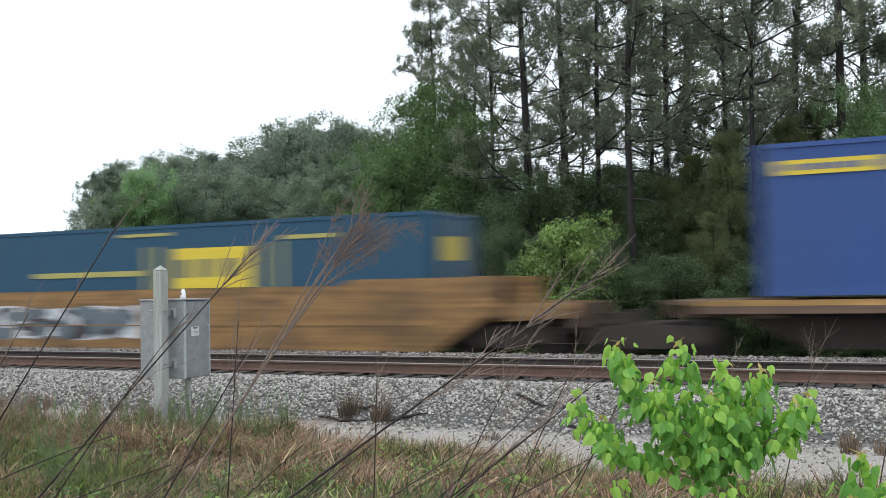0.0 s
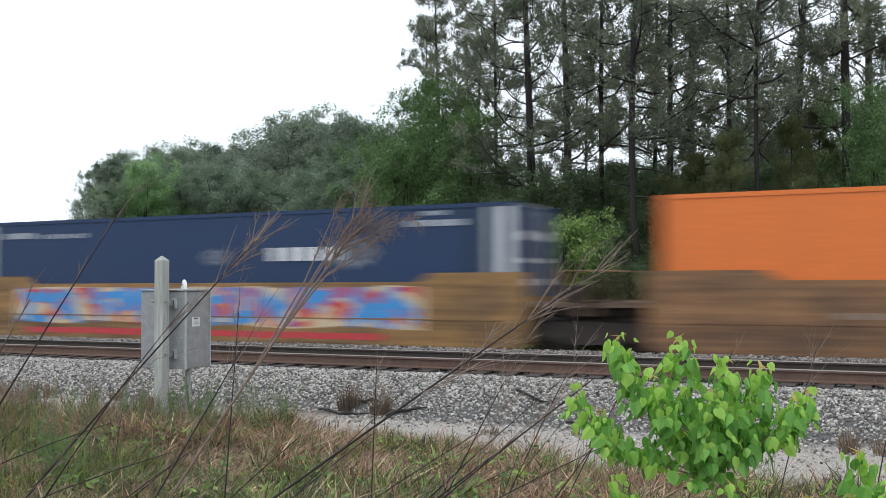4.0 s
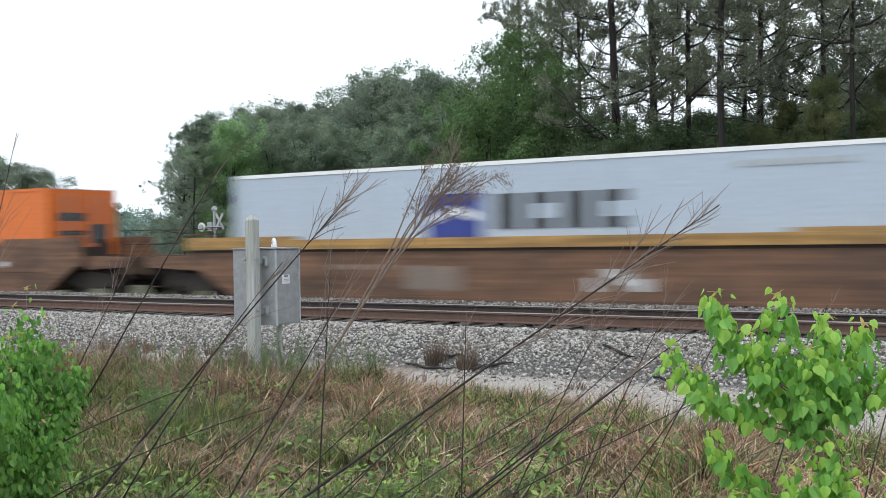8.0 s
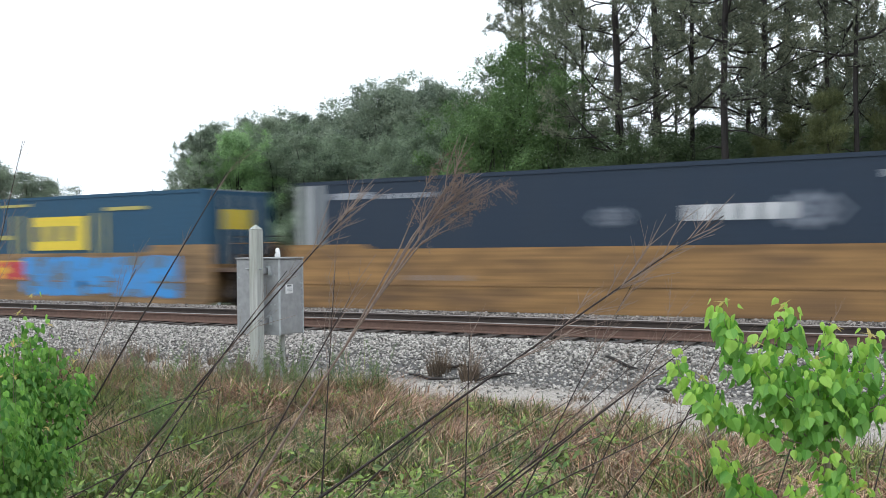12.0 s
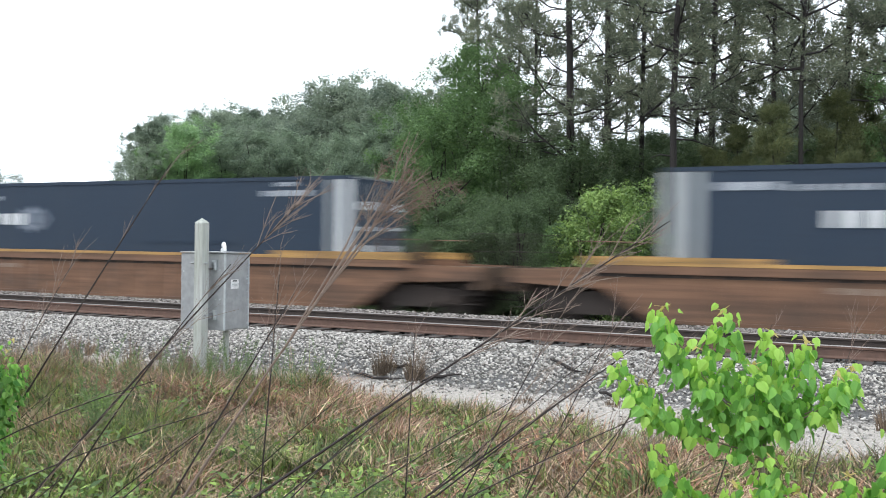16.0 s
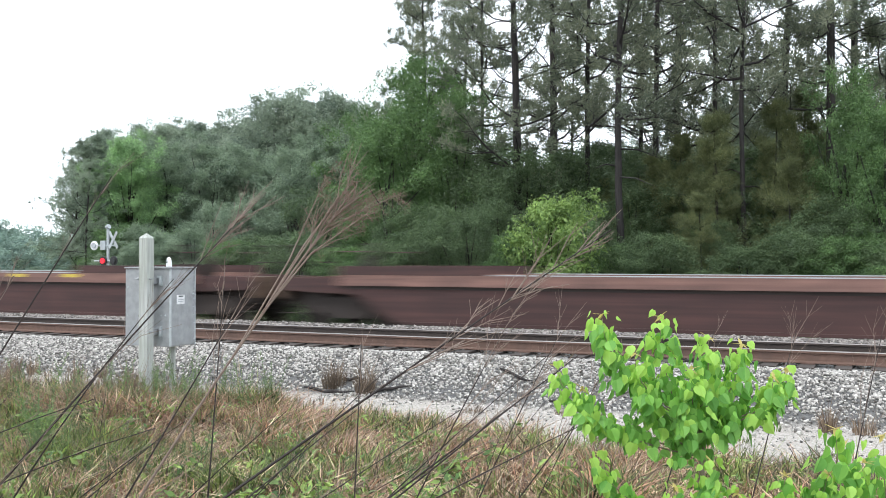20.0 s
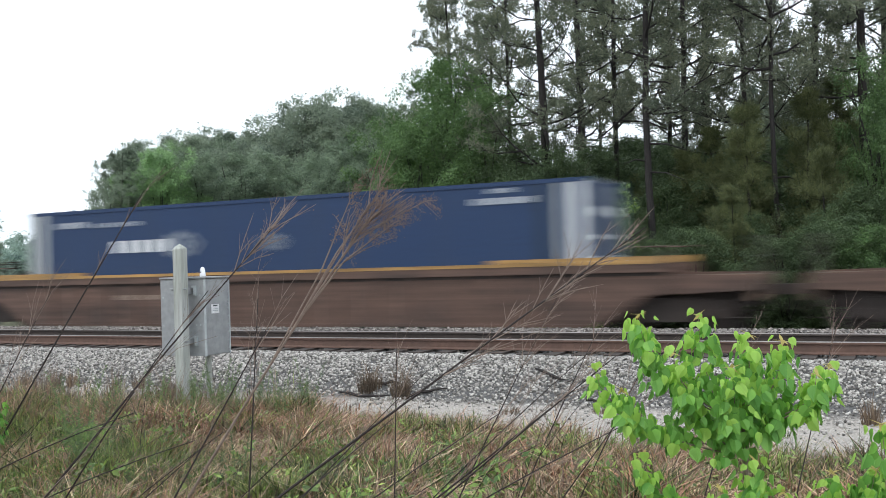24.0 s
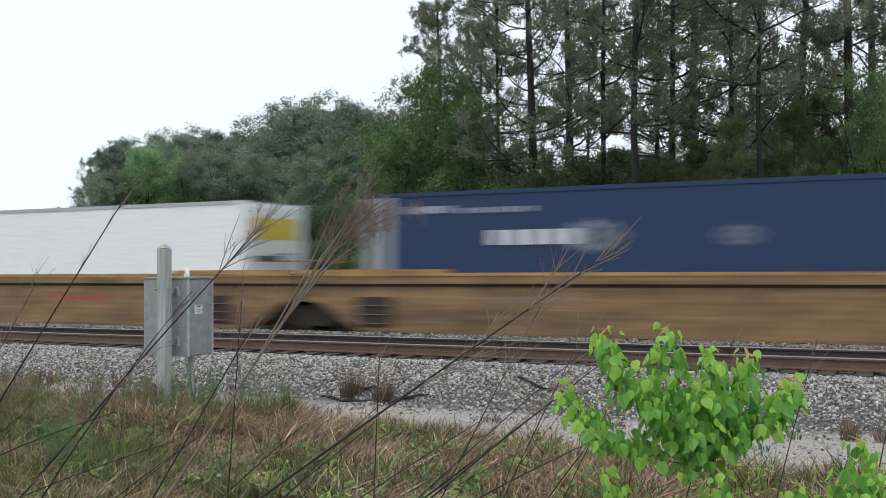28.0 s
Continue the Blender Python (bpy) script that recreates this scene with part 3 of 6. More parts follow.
def well_car(front, style, body, chord, top, end, rear=True, ribs=False, lead=True):
    """One unit of a well car, 0 at the front wall of its container."""
    car = tagged(new("well_car"), {"tan": "weathered yellow-tan", "brown": "rusty brown", "orangebrown": "orange-brown", "dark": "dark brown", "umber": "dark umber-brown", "maroonbrown": "empty oxide-red", "olive": "dull olive-tan"}[body]
                 + " well car with " + ("a yellow top sill" if style == "web" else "smooth sides"), "well car", "train of well cars")
    for s in (-1, 1):
        if style == "plate":
            part("side_wall", shape(("side_wall", top, end, s, lead, rear), lambda: side_plate(top, end, lead, rear)(s), body), None, car)
        else:
            part("side_wall", shape(("side_wall", "web", top, s), lambda: web_plate(top)(s), body), None, car)
            y0, y1 = sorted((s * 1.46, s * 1.33))
            edge = front > 300 and body != "maroonbrown"
            if edge:
                part("top_sill", shape(("top_sill", top, s), lambda: Build().box(-1.6, 17.75, y0, y1, top - 0.24, top - 0.075), body), None, car)
                part("sill_edge", shape(("sill_edge", top, s), lambda: Build().box(-1.6, 17.75, *sorted((s * 1.47, s * 1.33)), top - 0.072, top), "yellow"), None, car, "thin worn yellow top edge")
            else:
                part("top_sill", shape(("top_sill", top, s), lambda: Build().box(-1.6, 17.75, y0, y1, top - 0.24, top), chord), None, car, "worn top sill")
            # dark strip paints the sill's shadow line, with some grime, on the web
            part("sill_shade_strip", shape(("sill_shade_strip", top, s), lambda: Build().box(-1.55, 17.7, *sorted((s * 1.376, s * 1.386)), top - 0.31, top - 0.246), "steel"), None, car, "dark strip of grime and painted shadow under the sill")
            for a, c in ((-1.6, 2.1), (14.0, 17.75)):
                part("raised_sill", shape(("raised_sill", top, end, s, a), lambda: Build().box(a, c, y0, y1, top + 0.003, end), 'yellow' if edge else body if body == 'maroonbrown' else chord), None, car)
            for x in ((0.25, 15.4) if front > 640 else ()):
                recess = part("step_recess", shape(("step_recess", s), lambda: Build().box(-0.45, 0.45, *sorted((s * 1.374, s * 1.384)), 0.03, 0.72), "steel"), None, car, "dark step recess", m=pose(x, 0, 0))
                for i in range(3):
                    part("rung", shape(("rung", s), lambda: Build().rod((-0.3, s * 1.41, 0), (0.3, s * 1.41, 0), 0.018, 6), "brown"), None, recess, m=pose(0, 0, 0.12 + 0.2 * i))
            if ribs:
                r0, r1 = sorted((s * 1.37, s * 1.42))
                for i in range(15):
                    x = 0.9 + i * 1.02
                    part("rib", shape(("rib", top, s), lambda: Build().box(-0.05, 0.05, r0, r1, 0.003, top - 0.243), body), None, car, m=pose(x, 0, 0))
    for x in (0.6, 8.05, 15.5):
        part("floor_beam", shape(("floor_beam", 0), lambda: Build().box(-0.4, 0.4, -1.2, 1.2, -0.07, 0.05), body), None, car, m=pose(x, 0, 0))
    for flip in (0, 1):
        k = pose(16.15, 0, 0, 0, 0, 180) if flip else Matrix()
        part("end_platform", shape(("end_platform", 0), lambda: Build().box(-1.75, -0.12, -1.32, 1.32, 0.80, 0.90).box(-1.75, -1.65, -1.32, 1.32, 0.62, 0.80), "dark" if style == "plate" else body), None, car, m=k)
        part("bulkhead", shape(("bulkhead", 0), lambda: Build().box(-0.14, -0.06, -1.32, 1.32, 0.0, 1.0), body), None, car, m=k)
        part("draft_sill", shape(("draft_sill", 0), lambda: Build().box(-1.95, -0.14, -0.62, 0.62, 0.24, 0.79), "steel"), None, car, m=k)
        for s in (-1.28, 1.28):
            part("grab_rail", shape(("grab_rail", s), lambda: Build().tube([(-1.7, s, 0.9), (-1.7, s, 1.55), (-0.9, s, 1.55), (-0.9, s, 0.9)], [0.018] * 4, 6), body), None, car, m=k)
    truck(car, -1.56)
    if rear:
        truck(car, 17.7)
        part("coupler", shape(("coupler", 0), lambda: Build().box(18.1, 20.35, -0.09, 0.09, 0.52, 0.72).box(20.2, 20.55, -0.16, 0.16, 0.45, 0.78), "steel"), None, car)
    if lead:
        part("coupler", shape(("coupler", 1), lambda: Build().box(-3.0, -1.95, -0.09, 0.09, 0.52, 0.72), "steel"), None, car)
    part("brake_box", shape(("brake_box", 0), lambda: Build().box(17.0, 17.5, -1.1, -0.6, 0.903, 1.25), "steel"), None, car)
    for there, flip in ((lead, Matrix()), (rear, pose(16.15, 0, 0, 0, 0, 180))):
        if there:
            part("end_deck", shape(("end_deck", 0), lambda: Build().box(-3.3, -1.77, -1.2, 1.2, 0.84, 0.92).box(-3.34, -3.22, -1.25, 1.25, 0.45, 0.95), "dark"), None, car, m=flip)
            for s in (-1, 1):
                part("end_sill", shape(("end_sill", s), lambda: Build().slab([(-3.3, 0.66), (-1.62, 0.58), (-1.62, 0.98), (-3.3, 0.95)], s * 1.22, s * 1.30), body), None, car, m=flip)
                part("corner_step", shape(("corner_step", s), lambda: Build().tube([(-3.2, s * 1.22, 0.7), (-3.2, s * 1.22, 0.12), (-2.75, s * 1.22, 0.12), (-2.75, s * 1.22, 0.7)], [0.022] * 4, 6), "steel"), None, car, m=flip)
                part("end_rail", shape(("end_rail", s), lambda: Build().tube([(-3.25, s * 1.2, 0.9), (-3.25, s * 1.2, 1.7), (-3.25, s * 0.5, 1.7), (-3.25, s * 0.5, 0.9)], [0.02] * 4, 6).rod((-3.25, s * 1.2, 1.3), (-3.25, s * 0.5, 1.3), 0.018, 6), "steel"), None, car, m=flip)
            part("brake_rigging", shape(("brake_rigging", 0), lambda: Build().box(-3.15, -0.2, -0.85, 0.85, 0.30, 0.82).box(-3.1, -0.2, -0.85, -0.78, 0.45, 0.56).box(-2.6, -2.1, -1.1, -0.5, 0.36, 0.62).rod((-3.3, -0.35, 0.55), (-3.65, -0.35, 0.2), 0.03, 6), "steel"), None, car, m=flip)
    for x, k in ((-1.0, 1), (17.15, -1)):
        part("end_ladder", shape(("end_ladder", k), lambda: ladder(k), "steel"), None, car, m=pose(x, 0, 0))
        part("air_reservoir", shape(("air_reservoir", 0), lambda: Build().rod((-0.55, -0.75, 0.72), (0.55, -0.75, 0.72), 0.17, 10), "steel"), None, car, m=pose(x, 0, 0))
    # stencilled data, too small to read
    rng = random.Random(int(front * 10))
    if body == "maroonbrown":
        for i in range(7 if front < 470 else 0):
            part("reflector_strip", Build().box(2.2 + i * 1.9, 2.6 + i * 1.9, -1.466, -1.461, top - 0.11, top - 0.03), M["logoyellow"], car, "small yellow reflector strip")
        for s in (-1, 1):
            part("edge_angle", shape(("edge_angle", top, s), lambda: Build().box(2.2, 13.9, *sorted((s * 1.40, s * 1.465)), top + 0.003, top + 0.022), "greytrim"), None, car, "pale worn top edge")
    else:
        tagged(part("data_stencil", bars(3.2, 5.0, 0.62, 0.74, -1.4242 if style == "plate" else -1.3742, 5, rng), M["g_faint"], car, "faded white stencil"), kind="stuff")
    MOVERS.append((car, front))
    return car, rng


def spine_car(front, rear_truck):
    car = tagged(new("spine_car"), "low flat spine car with a worn yellow side sill", "flat car", "train of well cars")
    part("centre_beam", Build().slab([(-1.6, 0.62), (17.6, 0.62), (17.6, 0.9), (-1.6, 0.9)], -0.35, 0.35).slab([(1.0, 0.05), (15.0, 0.05), (16.2, 0.62), (-0.2, 0.62)], -0.3, 0.3), M["dark"], car)
    for s in (-1, 1):
        y0, y1 = sorted((s * 1.34, s * 1.26))
        part("side_sill", Build().box(-0.9, 16.9, y0, y1, 0.72, 0.868), M["dark"], car)
        part("sill_edge", Build().box(-0.9, 16.9, y0, y1, 0.87, 0.98), M["yellow"], car, "worn yellow sill edge")
        part("skirt", Build().slab([(1.2, 0.02), (14.8, 0.02), (15.9, 0.73), (0.1, 0.73)], s * 0.60, s * 0.64), M["steel"], car)
    part("deck", Build().box(-1.5, 17.5, -1.24, 1.24, 0.903, 0.975), M["dark"], car)
    for x in (0.4, 5.0, 10.5, 15.6):
        part("cross_bearer", Build().box(x - 0.15, x + 0.15, -1.25, 1.25, 0.63, 0.90), M["dark"], car)
    for x in (0.3, 12.0, 15.9):
        for s in (-1, 1):
            part("pedestal", Build().box(x - 0.15, x + 0.15, s * 1.05 - 0.15, s * 1.05 + 0.15, 0.978, 1.045), M["steel"], car)
    truck(car, -1.9)
    if rear_truck:
        truck(car, 17.4)
        part("coupler", Build().box(17.6, 19.3, -0.09, 0.09, 0.52, 0.72), M["steel"], car)
    MOVERS.append((car, front))
    return car


def container(label, col, trim, length, width=2.59, tall=2.896, pitch=0.62, depth=0.016, group=""):
    """A closed freight container, 0 at the middle of its front foot."""
    box_ = tagged(new("container"), label, "container", group or "containers on the train")
    h = width / 2
    wave = []
    x = 0.16
    while x < length - 0.16 - pitch:
        wave += [(x, 0.0), (x + pitch * 0.35, 0.0), (x + pitch * 0.5, depth), (x + pitch * 0.85, depth)]
        x += pitch
    near = [(px, -h + 0.012 + d) for px, d in wave]
    far = [(px, h - 0.012 - d) for px, d in wave]
    out = [(0.1, -h + 0.02)] + near + [(length - 0.06, -h + 0.02), (length - 0.06, h - 0.02)] + far[::-1] + [(0.1, h - 0.02)]
    part("body", Build().slab(out, 0.12, tall - 0.03, 2), M[col], box_, "ribbed sheet walls")
    part("roof", Build().box(0.05, length - 0.05, -h + 0.02, h - 0.02, tall - 0.028, tall - 0.004), M["greytrim"], box_)
    for s in (-1, 1):
        y0, y1 = sorted((s * h, s * (h - 0.07)))
        part("bottom_rail", Build().box(0.18, length - 0.18, y0, y1, 0.0, 0.15), M[col], box_)
        part("top_rail", Build().box(0.18, length - 0.18, y0, y1, tall - 0.09, tall), M[trim if col in ("coral", "white", "paleblue") else col], box_, "pressed top rail")
        for e in (0.0, length - 0.18):
            part("corner_post", Build().box(e, e + 0.18, *sorted((s * h, s * (h - 0.16))), 0.0, tall), M[col], box_)
        leaf = part("door", Build().box(length - 0.055, length, *sorted((s * 0.012, s * (h - 0.17))), 0.14, tall - 0.11), M[col], box_, "rear door leaf")
        for k in (0.3, 0.75):
            part("lock_rod", Build().rod((length + 0.03, s * k, 0.16), (length + 0.03, s * k, tall - 0.14), 0.02, 6), M["greytrim"], leaf, "galvanised lock rod")
    return box_


def decal(box_, name, build, key, label=""):
    ob = part(name, build, M[key], box_, label)
    return tagged(ob, kind="stuff") if name in ("marking", "lettering", "door_marking", "logo_bar") else ob


def plate_x(x0, x1, z0, z1, w=2.59, d=0.0):
    y = -w / 2 - 0.004 - d
    return Build().slab([(x0, z0), (x1, z0), (x1, z1), (x0, z1)], y, y + 0.006)


def diamonds(cx, z, r, y=-1.2995):
    """Three diamonds side by side, each one a broad ring."""
    b = Build()
    for k, (dx, rr) in enumerate(((-r * 0.85, 0.8), (0, 1.0), (r * 0.85, 0.8))):
        at = lambda i, q: (cx + dx + r * rr * q * math.cos(math.pi / 2 * i), z + r * rr * q * math.sin(math.pi / 2 * i))
        for i in range(4):
            b.slab([at(i, 1.0), at(i + 1, 1.0), at(i + 1, 0.66), at(i, 0.66)], y - 0.002 * k, y + 0.005)
    return b


PROTO = {}


def kind_of(kind):
    """The container of that livery; further ones are copies of the first."""
    rng = random.Random(kind)
    if kind[:4] in ("navy", "slat"):
        col, var = kind.split("_")
        c = container(("navy blue" if col == "navy" else "dark slate-blue") + " long container with white corner posts and white markings", col, "greytrim", 16.15)
        for x0, x1, key in ((0.0, 0.24, "greytrim"), (0.42, 0.64, "greytrim"), (15.05, 15.3, "slate"), (15.52, 15.66, "greytrim"), (15.84, 16.05, "logowhite")):
            decal(c, "post_panel", plate_x(x0 + 0.002, x1, 0.16, 2.8), key, "pale corner panel")
        decal(c, "marking", bars(1.05, 2.2, 2.42, 2.58, -1.2995, 4, rng), "logosoft")
        decal(c, "marking", bars(2.4, 4.1, 2.40, 2.52, -1.2995, 7, rng, 0.5), "logosoft")
        decal(c, "marking", bars(13.6, 15.0, 2.42, 2.56, -1.2995, 5, rng), "logosoft")
        decal(c, "marking", bars(14.0, 14.5, 2.66, 2.76, -1.2995, 3, rng), "logosoft")
        lx = 9.9 if var == "b" else 3.1
        decal(c, "logo_bar", bars(lx, lx + 2.1, 1.70, 2.02, -1.3045, 5, rng, 0.62), "logowhite", "white logo blocks")
        decal(c, "logo_mark", diamonds(lx + 2.25, 1.86, 0.40), "logofaint", "faded grey diamond logo mark")
        if var in "bc":
            decal(c, "logo_mark", diamonds(8.25, 1.82, 0.24), "logofaint", "faded grey diamond logo mark")
        if var == "a":
            decal(c, "marking", bars(9.6, 12.8, 1.22, 1.32, -1.2995, 14, rng, 0.5), "slate")
        for s in (-0.9, 0.35):
            decal(c, "door_marking", Build().box(16.151, 16.156, s, s + 0.6, 1.1, 1.25).box(16.151, 16.156, s, s + 0.6, 1.6, 1.7).box(16.151, 16.156, s, s + 0.6, 2.1, 2.3), "logowhite")
    elif kind in ("white", "cream", "white_b"):
        # one white box stands the other way round: its panel is towards the rear, with no green lettering
        k = 7.1 if kind == "white_b" else 0.0
        c = container({"w": "white", "c": "cream-white"}[kind[0]] + " long container with a yellow name panel" + ("" if k else " and green lettering bars"), kind.split("_")[0], "white" if kind == "cream" else "greytrim", 16.15)
        decal(c, "name_panel", plate_x(2.75 + k, 6.45 + k, 2.0, 2.62), "logoyellow", "yellow panel with dark lettering bars")
        decal(c, "panel_border", Build().slab([(2.72 + k, 2.62), (6.48 + k, 2.62), (6.48 + k, 2.65), (2.72 + k, 2.65)], -1.301, -1.294).slab([(2.72 + k, 1.97), (6.48 + k, 1.97), (6.48 + k, 2.0), (2.72 + k, 2.0)], -1.301, -1.294), "logodark")
        decal(c, "lettering", bars(3.2 + k, 6.0 + k, 2.2, 2.42, -1.3045, 7, rng, 0.6), "logodark")
        if not k:
            decal(c, "lettering", bars(2.9, 6.3, 1.46, 1.72, -1.2995, 10, rng, 0.72), "logogreen", "green lettering bars")
        decal(c, "door_panel", Build().box(16.151, 16.158, -1.0, 1.0, 1.95, 2.5), "logoyellow", "yellow door panel")
        decal(c, "door_marking", Build().box(16.151, 16.158, -0.9, 0.2, 1.4, 1.55).box(16.151, 16.158, -0.9, 0.5, 1.0, 1.1), "logodark")
    elif kind in ("orange", "coral"):
        c = container({"orange": "bright orange", "coral": "faded coral-orange"}[kind] + " long container with dark lettering bars", kind, "greytrim" if kind == "coral" else "orange", 16.15)
        decal(c, "lettering", bars(11.95, 13.8, 1.9, 2.08, -1.2995, 8, rng, 0.85), "logodark")
        decal(c, "lettering", bars(12.0, 13.7, 1.66, 1.76, -1.2995, 11, rng, 0.85), "logodark")
        if kind == "orange":
            decal(c, "logo_mark", diamonds(8.18, 2.05, 0.26), "cream", "pale logo mark")
        else:
            decal(c, "post_panel", plate_x(1.75, 2.3, 0.16, 2.8), "greytrim", "grey corner panel")
            decal(c, "post_panel", plate_x(13.75, 14.3, 0.16, 2.8), "greytrim", "grey corner panel")
            decal(c, "lettering", bars(7.6, 8.7, 2.5, 2.6, -1.2995, 6, rng), "logodark")
        decal(c, "door_marking", Build().box(16.151, 16.158, -0.95, 0.1, 1.9, 2.15).box(16.151, 16.158, -0.95, 0.1, 1.45, 1.6).box(16.151, 16.158, 0.25, 0.95, 1.2, 1.8), "logodark")
    elif kind == "teal":
        c = container("dull teal-blue long container with a boxed yellow emblem", "teal", "teal", 16.15)
        decal(c, "stripe", plate_x(4.1, 7.95, 1.62, 1.76), "stripe", "thin yellow stripe")
        decal(c, "stripe", plate_x(7.2, 8.85, 2.62, 2.70), "stripe", "thin yellow stripe")
        decal(c, "stripe", plate_x(12.2, 13.8, 2.40, 2.50), "stripe", "thin yellow stripe")
        decal(c, "emblem", plate_x(8.95, 11.35, 1.28, 2.28), "logoyellow", "yellow emblem block")
        decal(c, "lettering", bars(9.1, 11.2, 1.55, 2.0, -1.3045, 3, rng, 0.5), "teal")
        decal(c, "emblem", plate_x(8.85, 11.45, 0.98, 1.16), "logoyellow", "yellow emblem bar")
        for x in (8.0, 8.4, 11.65, 12.15):
            decal(c, "bracket", plate_x(x, x + 0.10, 0.75, 2.35), "stripe", "faded yellow bracket bar")
        for z0, z1 in ((0.26, 0.285), (0.155, 0.175)):
            decal(c, "rail_seam", plate_x(0.2, 15.95, z0, z1), "logodark", "dark seam along the bottom rail")
        for x in (8.5, 8.85, 11.0, 11.35):
            decal(c, "dot", Build().slab([(x + 0.13 * math.cos(a), 0.72 + 0.13 * math.sin(a)) for a in [math.pi / 6 * i for i in range(12)]], -1.301, -1.294), "logoyellow", "round yellow dot")
        decal(c, "marking", bars(12.9, 15.6, 0.72, 0.85, -1.2995, 6, rng, 0.6), "greytrim")
        decal(c, "door_panel", Build().box(16.151, 16.158, -0.75, 0.45, 1.8, 2.35), "logoyellow", "yellow door panel")
    elif kind == "paleblue":
        c = container("pale blue-grey long container with a blue block and dark lettering shapes", "paleblue", "white", 16.15)
        decal(c, "logo_block", plate_x(5.9, 7.3, 1.18, 2.2), "logoblue", "deep blue logo block")
        decal(c, "logo_wave", Build().slab([(6.0, 1.5), (6.6, 1.75), (7.2, 1.55), (7.2, 1.75), (6.6, 1.95), (6.0, 1.7)], -1.306, -1.299), "logowhite")
        for i in range(4):
            decal(c, "lettering", plate_x(7.65 + 0.82 * i, 8.25 + 0.82 * i, 1.38, 2.16), "logodark", "dark lettering shape")
            if i in (1, 3):
                decal(c, "lettering_gap", plate_x(7.82 + 0.82 * i, 8.28 + 0.82 * i, 1.6, 1.92, 2.59, 0.004), "paleblue")
        decal(c, "marking", bars(13.0, 15.2, 2.5, 2.62, -1.2995, 6, rng), "greytrim")
        decal(c, "door_marking", Build().box(16.151, 16.158, -0.6, 0.3, 1.6, 2.0), "logoblue")
    else:
        c = container({"blue": "royal blue corrugated shipping container with a yellow label", "maroon": "dull red corrugated shipping container with a white and yellow label"}[kind],
                      kind, kind, 12.19, 2.44, 2.896, 0.28, 0.036)
        if kind == "blue":
            decal(c, "label_panel", plate_x(0.32, 2.2, 2.28, 2.56, 2.44), "logoyellow", "yellow name panel")
            decal(c, "lettering", bars(0.5, 2.0, 2.36, 2.48, -1.229, 8, rng), "blue")
        else:
            decal(c, "label_panel", plate_x(0.65, 1.6, 2.36, 2.52, 2.44), "stripe", "yellow name panel")
            decal(c, "label_panel", plate_x(0.35, 1.7, 2.06, 2.34, 2.44), "logosoft", "white name panel")
            decal(c, "label_panel", plate_x(11.0, 11.6, 0.80, 1.08, 2.44), "logoyellow", "yellow warning panel")
        for r in range(6):
            for x in (10.2, 11.0, 11.75):
                decal(c, "marking", bars(x, x + 0.32, 2.46 - 0.22 * r, 2.53 - 0.22 * r, -1.2245, 3, rng), "logosoft")
        decal(c, "door_marking", Build().box(12.191, 12.197, 0.2, 0.95, 1.2, 2.4), "greytrim")
    return c


def load(kind, front, z, extra=0.0):
    if kind not in PROTO:
        PROTO[kind] = ob = kind_of(kind)
    else:
        ob = copy_thing(PROTO[kind], Matrix())
    MOVERS.append((ob, front + extra, z))
    return ob


WELL_Z = 0.15
